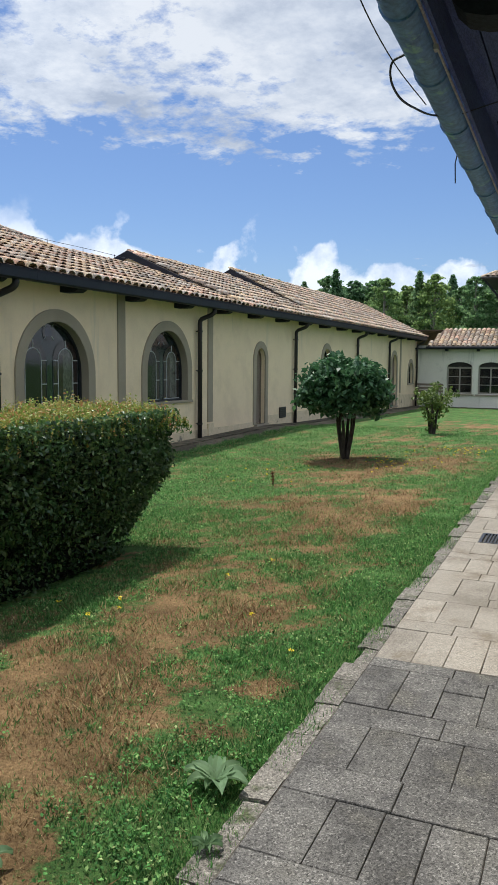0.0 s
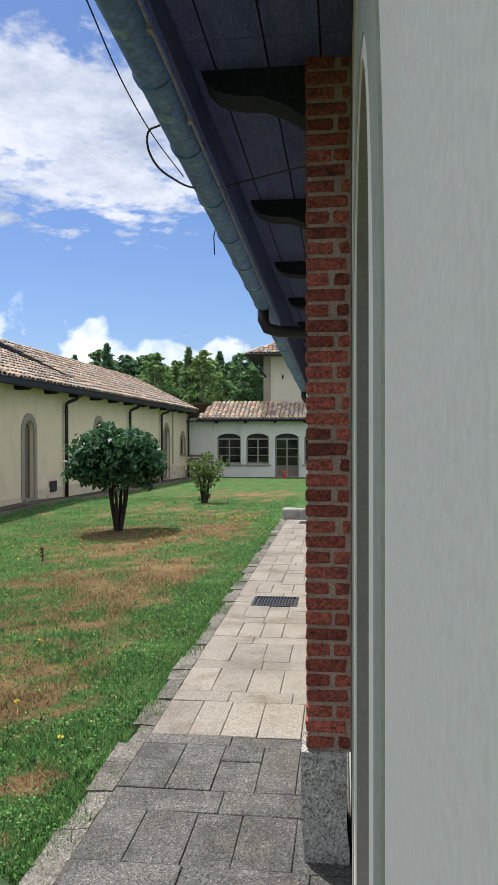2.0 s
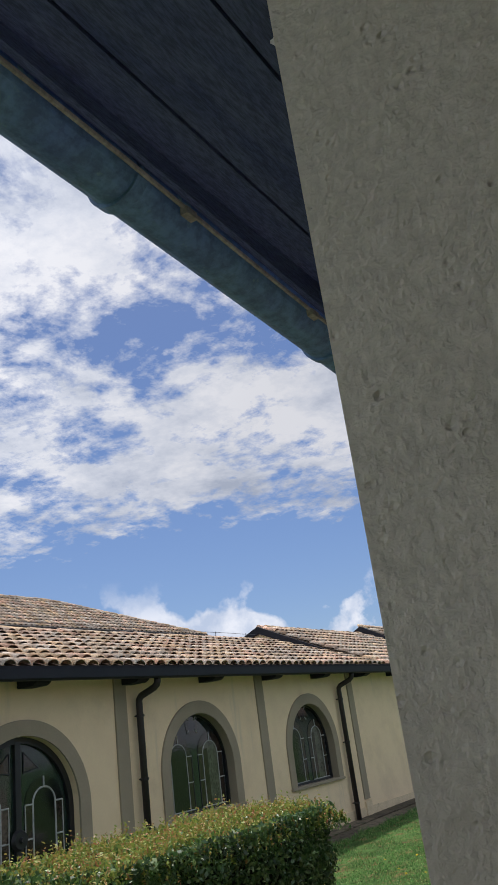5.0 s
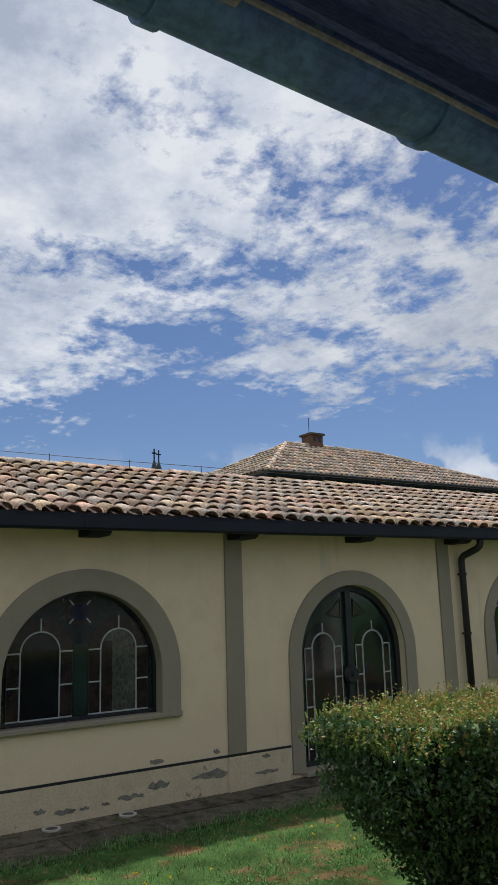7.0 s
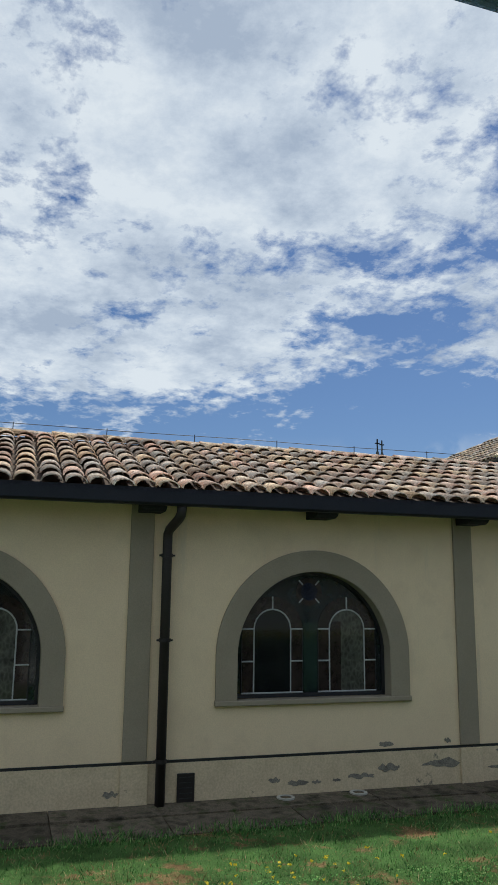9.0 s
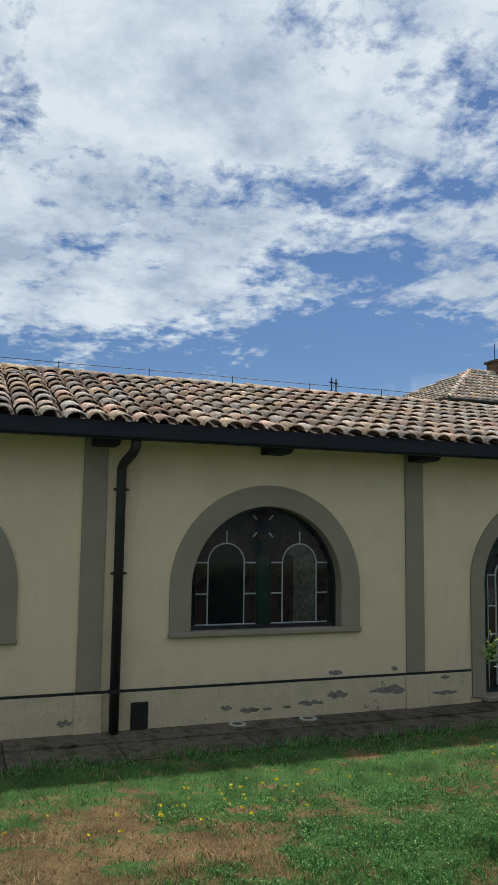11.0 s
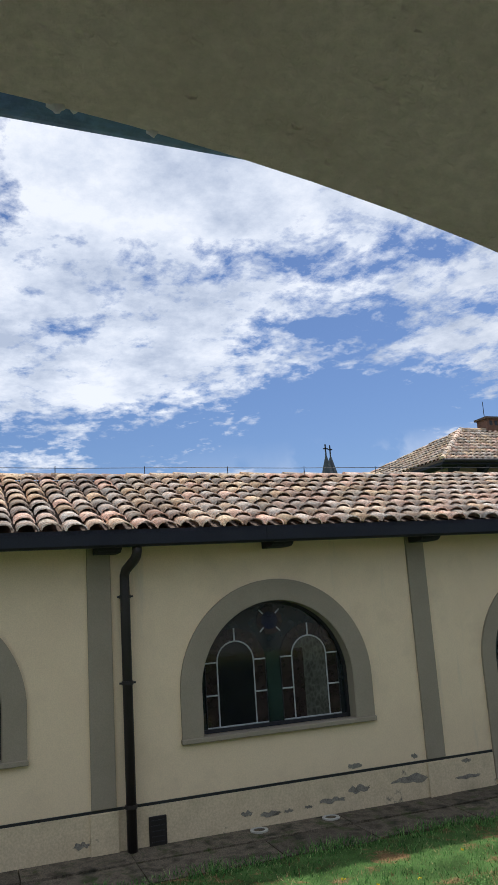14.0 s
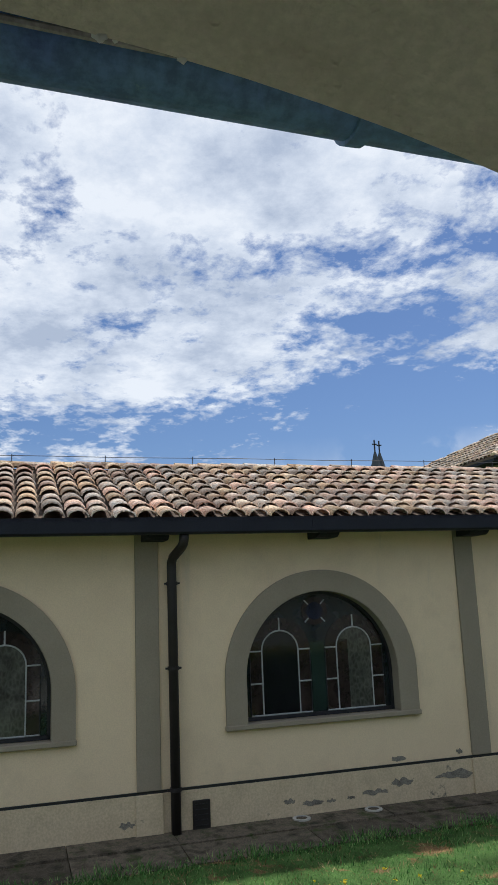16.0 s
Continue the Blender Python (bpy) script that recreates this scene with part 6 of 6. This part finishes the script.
# ---------------------------------------------------------------- plants
def hedge():
    h = thing("hedge", (-4.6, 5.0, -0.2), "clipped dense green hedge with yellowish red young shoots on top", "hedge")
    rng = np.random.default_rng(21)
    X0, X1, Y0, Y1, TOP, LOW = -5.20, -3.72, 3.50, 7.15, 1.30, -0.22

    def half(z):
        f = (z - LOW) / (TOP - LOW)
        return 0.62 + 0.38 * smoothed(f * 1.35)

    cx, cy = (X0 + X1) / 2, (Y0 + Y1) / 2
    # inner mass, coloured near-black for the shade behind the leaves
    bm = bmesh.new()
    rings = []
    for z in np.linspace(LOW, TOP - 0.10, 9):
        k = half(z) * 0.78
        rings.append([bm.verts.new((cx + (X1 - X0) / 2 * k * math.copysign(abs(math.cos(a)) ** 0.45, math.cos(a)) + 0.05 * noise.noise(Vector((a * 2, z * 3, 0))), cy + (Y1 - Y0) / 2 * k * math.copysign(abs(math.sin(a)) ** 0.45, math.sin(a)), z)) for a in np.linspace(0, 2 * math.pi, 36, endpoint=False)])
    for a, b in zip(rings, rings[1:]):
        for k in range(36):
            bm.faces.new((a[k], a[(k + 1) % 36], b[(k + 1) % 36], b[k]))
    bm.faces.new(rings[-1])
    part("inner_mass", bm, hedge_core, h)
    # side leaves
    n = 36000
    z = LOW + (TOP - LOW) * rng.uniform(0, 1, n) ** 0.75
    along, side = rng.uniform(-1, 1, n), rng.uniform(0, 2 * (X1 - X0 + Y1 - Y0), n)
    end = side < 2 * (X1 - X0)
    flip = np.where(rng.uniform(0, 1, n) < 0.5, -1.0, 1.0)
    u, v = np.where(end, along, flip), np.where(end, flip, along)
    a = np.arctan2(np.sign(v) * np.abs(v) ** 2.22, np.sign(u) * np.abs(u) ** 2.22)
    k = np.array([half(v) for v in z]) * (1.0 - np.abs(rng.normal(0, 0.085, n)))
    bumps = np.array([1 + 0.07 * noise.noise(Vector((q * 3.0, v * 2.5, 1.0))) + 0.07 * noise.noise(Vector((q * 9.0, v * 6, 4.0))) for q, v in zip(a, z)])
    c, s = np.cos(a), np.sin(a)
    pts = np.stack([cx + (X1 - X0) / 2 * k * bumps * np.sign(c) * np.abs(c) ** 0.45, cy + (Y1 - Y0) / 2 * k * bumps * np.sign(s) * np.abs(s) ** 0.45, z], 1)
    thin = rng.uniform(0, 1, n) < np.clip(0.30 + (z - LOW) / 1.1, 0, 1)
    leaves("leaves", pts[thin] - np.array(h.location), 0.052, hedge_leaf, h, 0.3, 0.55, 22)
    # top: leaves in the sunlit tone, then upright young shoots
    n = 15000
    x, y = rng.uniform(X0, X1, n), rng.uniform(Y0, Y1, n)
    zz = TOP - 0.05 + np.array([0.05 * noise.noise(Vector((p * 2.2, q * 2.2, 0))) for p, q in zip(x, y)]) + rng.normal(0, 0.025, n)
    rim = np.maximum(np.abs(x - cx) / ((X1 - X0) / 2), np.abs(y - cy) / ((Y1 - Y0) / 2))
    zz -= 0.16 * np.clip((rim - 0.82) / 0.18, 0, 1) ** 2
    leaves("top_leaves", np.stack([x, y, zz], 1) - np.array(h.location), 0.042, hedge_leaf_lit, h, 0.6, 0.55, 23)
    m = 3000
    i = rng.choice(n, m, replace=False)
    sh = []
    for q in i:
        ln = abs(rng.normal(0.0, 0.060)) + 0.025
        d = rng.normal(size=2) * 0.25
        for v in np.linspace(0.2, 1.0, 5):
            sh.append((x[q] + d[0] * ln * v, y[q] + d[1] * ln * v, zz[q] + ln * v))
    leaves("shoot_growth", np.array(sh) - np.array(h.location), 0.036, hedge_shoot, h, 0.5, 0.5, 24)


hedge()


def round_tree():
    t = thing("round_tree", (-4.22, 14.73, -0.10), "small multi-stemmed tree with a clipped rounded leafy crown", "tree")
    rng = np.random.default_rng(31)
    b = Vector((-4.22, 14.73, -0.12))
    for k in range(6):
        a = k * 1.05 + 0.3
        r = 0.04 + 0.02 * (k % 3)
        top = b + Vector((math.cos(a) * 0.21, math.sin(a) * 0.21, 1.15 + 0.08 * (k % 2)))
        low = b + Vector((math.cos(a) * r, math.sin(a) * r, 0))
        mid_p = low.lerp(top, 0.5) + Vector((math.cos(a + 1) * 0.05, math.sin(a + 1) * 0.05, 0.03))
        part("stem", tubed([low, low.lerp(mid_p, 0.6), mid_p, mid_p.lerp(top, 0.6), top], [0.048, 0.040, 0.032, 0.022, 0.010], 7), trunk_dark, t)
    c = np.array([-4.27, 14.73, 1.22])
    cl = []
    for k in range(420):
        d = rng.normal(size=3)
        d /= np.linalg.norm(d)
        if d[2] < -0.75:
            continue
        rad = 0.50 + 0.50 * rng.uniform() ** 0.5
        p = c + d * np.array([0.93, 0.93, 0.66 if d[2] > 0 else 0.54]) * rad
        cl.append(rng.normal(size=(20, 3)) * 0.075 + p)
    leaves("crown", np.concatenate(cl) - np.array(t.location), 0.155, bush_leaf, t, 0.6, 0.5, 32)


round_tree()


def yellow_shrub():
    t = thing("shrub", (-3.85, 22.4, -0.22), "small yellow-green shrub on a bushy trunk", "shrub")
    rng = np.random.default_rng(41)
    b = Vector((-3.85, 22.4, -0.25))
    for k in range(4):
        a = k * 1.6
        part("stem", tubed([b + Vector((math.cos(a) * 0.05, math.sin(a) * 0.05, 0)), b + Vector((math.cos(a) * 0.12, math.sin(a) * 0.12, 0.6)), b + Vector((math.cos(a) * 0.3, math.sin(a) * 0.3, 1.15))], [0.05, 0.035, 0.01], 6), trunk_dark, t)
    cl = [rng.normal(size=(14, 3)) * 0.07 + np.array([b.x, b.y, b.z + 1.02]) + rng.normal(size=3) * np.array([0.25, 0.25, 0.20]) for _ in range(65)]
    cl += [rng.normal(size=(10, 3)) * 0.05 + np.array([b.x, b.y, b.z + 0.4]) + rng.normal(size=3) * np.array([0.09, 0.09, 0.18]) for _ in range(20)]
    leaves("crown", np.concatenate(cl) - np.array(t.location), 0.12, shrub_leaf, t, 0.5, 0.5, 42)


yellow_shrub()


def weed(x, y, r, n, seed):
    w = thing("weed_rosette", (x, y, ground_z(x, y)), "pale green broad-leaved weed rosette beside the kerb", "weed")
    rng = random.Random(seed)
    for k in range(n):
        a = 2 * math.pi * k / n + rng.uniform(-0.2, 0.2)
        L = r * rng.uniform(0.7, 1.1)
        bm = bmesh.new()
        rows = []
        for j in range(6):
            f = j / 5
            wd = 0.22 * L * math.sin(math.pi * min(0.98, 0.12 + 0.84 * f)) ** 0.8
            h = 0.02 + 0.35 * L * math.sin(math.pi * f * 0.75)
            cx, cy = math.cos(a) * L * f, math.sin(a) * L * f
            rows.append([bm.verts.new((x + cx + q * wd * -math.sin(a), y + cy + q * wd * math.cos(a), w.location.z + h + 0.02 * abs(q) + rng.uniform(-0.004, 0.004))) for q in (-1, -0.5, 0, 0.5, 1)])
        for p, q in zip(rows, rows[1:]):
            for i in range(4):
                bm.faces.new((p[i], p[i + 1], q[i + 1], q[i]))
        part("leaf", bm, weed_leaf, w, smooth=True)


weed(-1.22, 2.58, 0.15, 11, 1)
weed(-1.06, 2.16, 0.06, 8, 2)
weed(-1.75, 1.75, 0.10, 8, 3)


# ---------------------------------------------------------------- small things on the lawn
def stone_block():
    s = boxed(-1.05, -0.55, 15.95, 16.25, -0.05, 0.22, bevel=0.03)
    bmesh.ops.subdivide_edges(s, edges=s.edges, cuts=2, use_grid_fill=True)
    for v in s.verts:
        v.co += 0.025 * noise.noise_vector(v.co * 5.0)
    tagged(part("stone_block", s, pier_stone, None, smooth=False), "rough grey-brown stone block at the end of the walk", "stone")


stone_block()


def marker_stake():
    x, y = -4.35, 11.1
    z = ground_z(x, y)
    m = thing("marker_stake", (x, y, z), "thin rusty marker stake standing in the lawn", "stake")
    part("stake", tubed([(x, y, z - 0.05), (x + 0.01, y, z + 0.12), (x - 0.01, y, z + 0.24)], 0.012, 6), marker_rust, m)
    for h in (0.10, 0.15, 0.20):
        part("notch", tubed([(x - 0.03, y, z + h), (x + 0.03, y, z + h + 0.02)], 0.012, 6), marker_rust, m)


marker_stake()


def traffic_cone():
    x, y, z = -3.3, 47.35, -0.84
    c = thing("traffic_cone", (x, y, z), "small red plastic cone before the far door", "cone")
    part("foot", boxed(x - 0.17, x + 0.17, y - 0.17, y + 0.17, z - 0.03, z + 0.03, bevel=0.01), cone_red, c)
    bm = bmesh.new()
    bmesh.ops.create_cone(bm, cap_ends=True, segments=16, radius1=0.13, radius2=0.03, depth=0.42, matrix=pose(x, y, z + 0.24))
    part("body", bm, cone_red, c, smooth=True)


traffic_cone()


def bench():
    x0, x1, y = -9.3, -7.7, 47.2
    b = thing("wooden_bench", (-8.5, y, -0.85), "weathered brown wooden bench in the far corner", "bench")
    for k in range(3):
        part("back_slat", boxed(x0, x1, y + 0.25, y + 0.29, 0.05 + k * 0.2, 0.18 + k * 0.2), brown_wood, b)
    for k in range(3):
        part("seat_slat", boxed(x0, x1, y - 0.2 + k * 0.15, y - 0.08 + k * 0.15, -0.42, -0.38), brown_wood, b)
    for x in (x0 + 0.15, x1 - 0.15):
        part("leg", boxed(x - 0.04, x + 0.04, y - 0.2, y + 0.29, -0.88, -0.42), brown_wood, b)
        part("back_post", boxed(x - 0.03, x + 0.03, y + 0.21, y + 0.25, -0.42, 0.6), brown_wood, b)


bench()
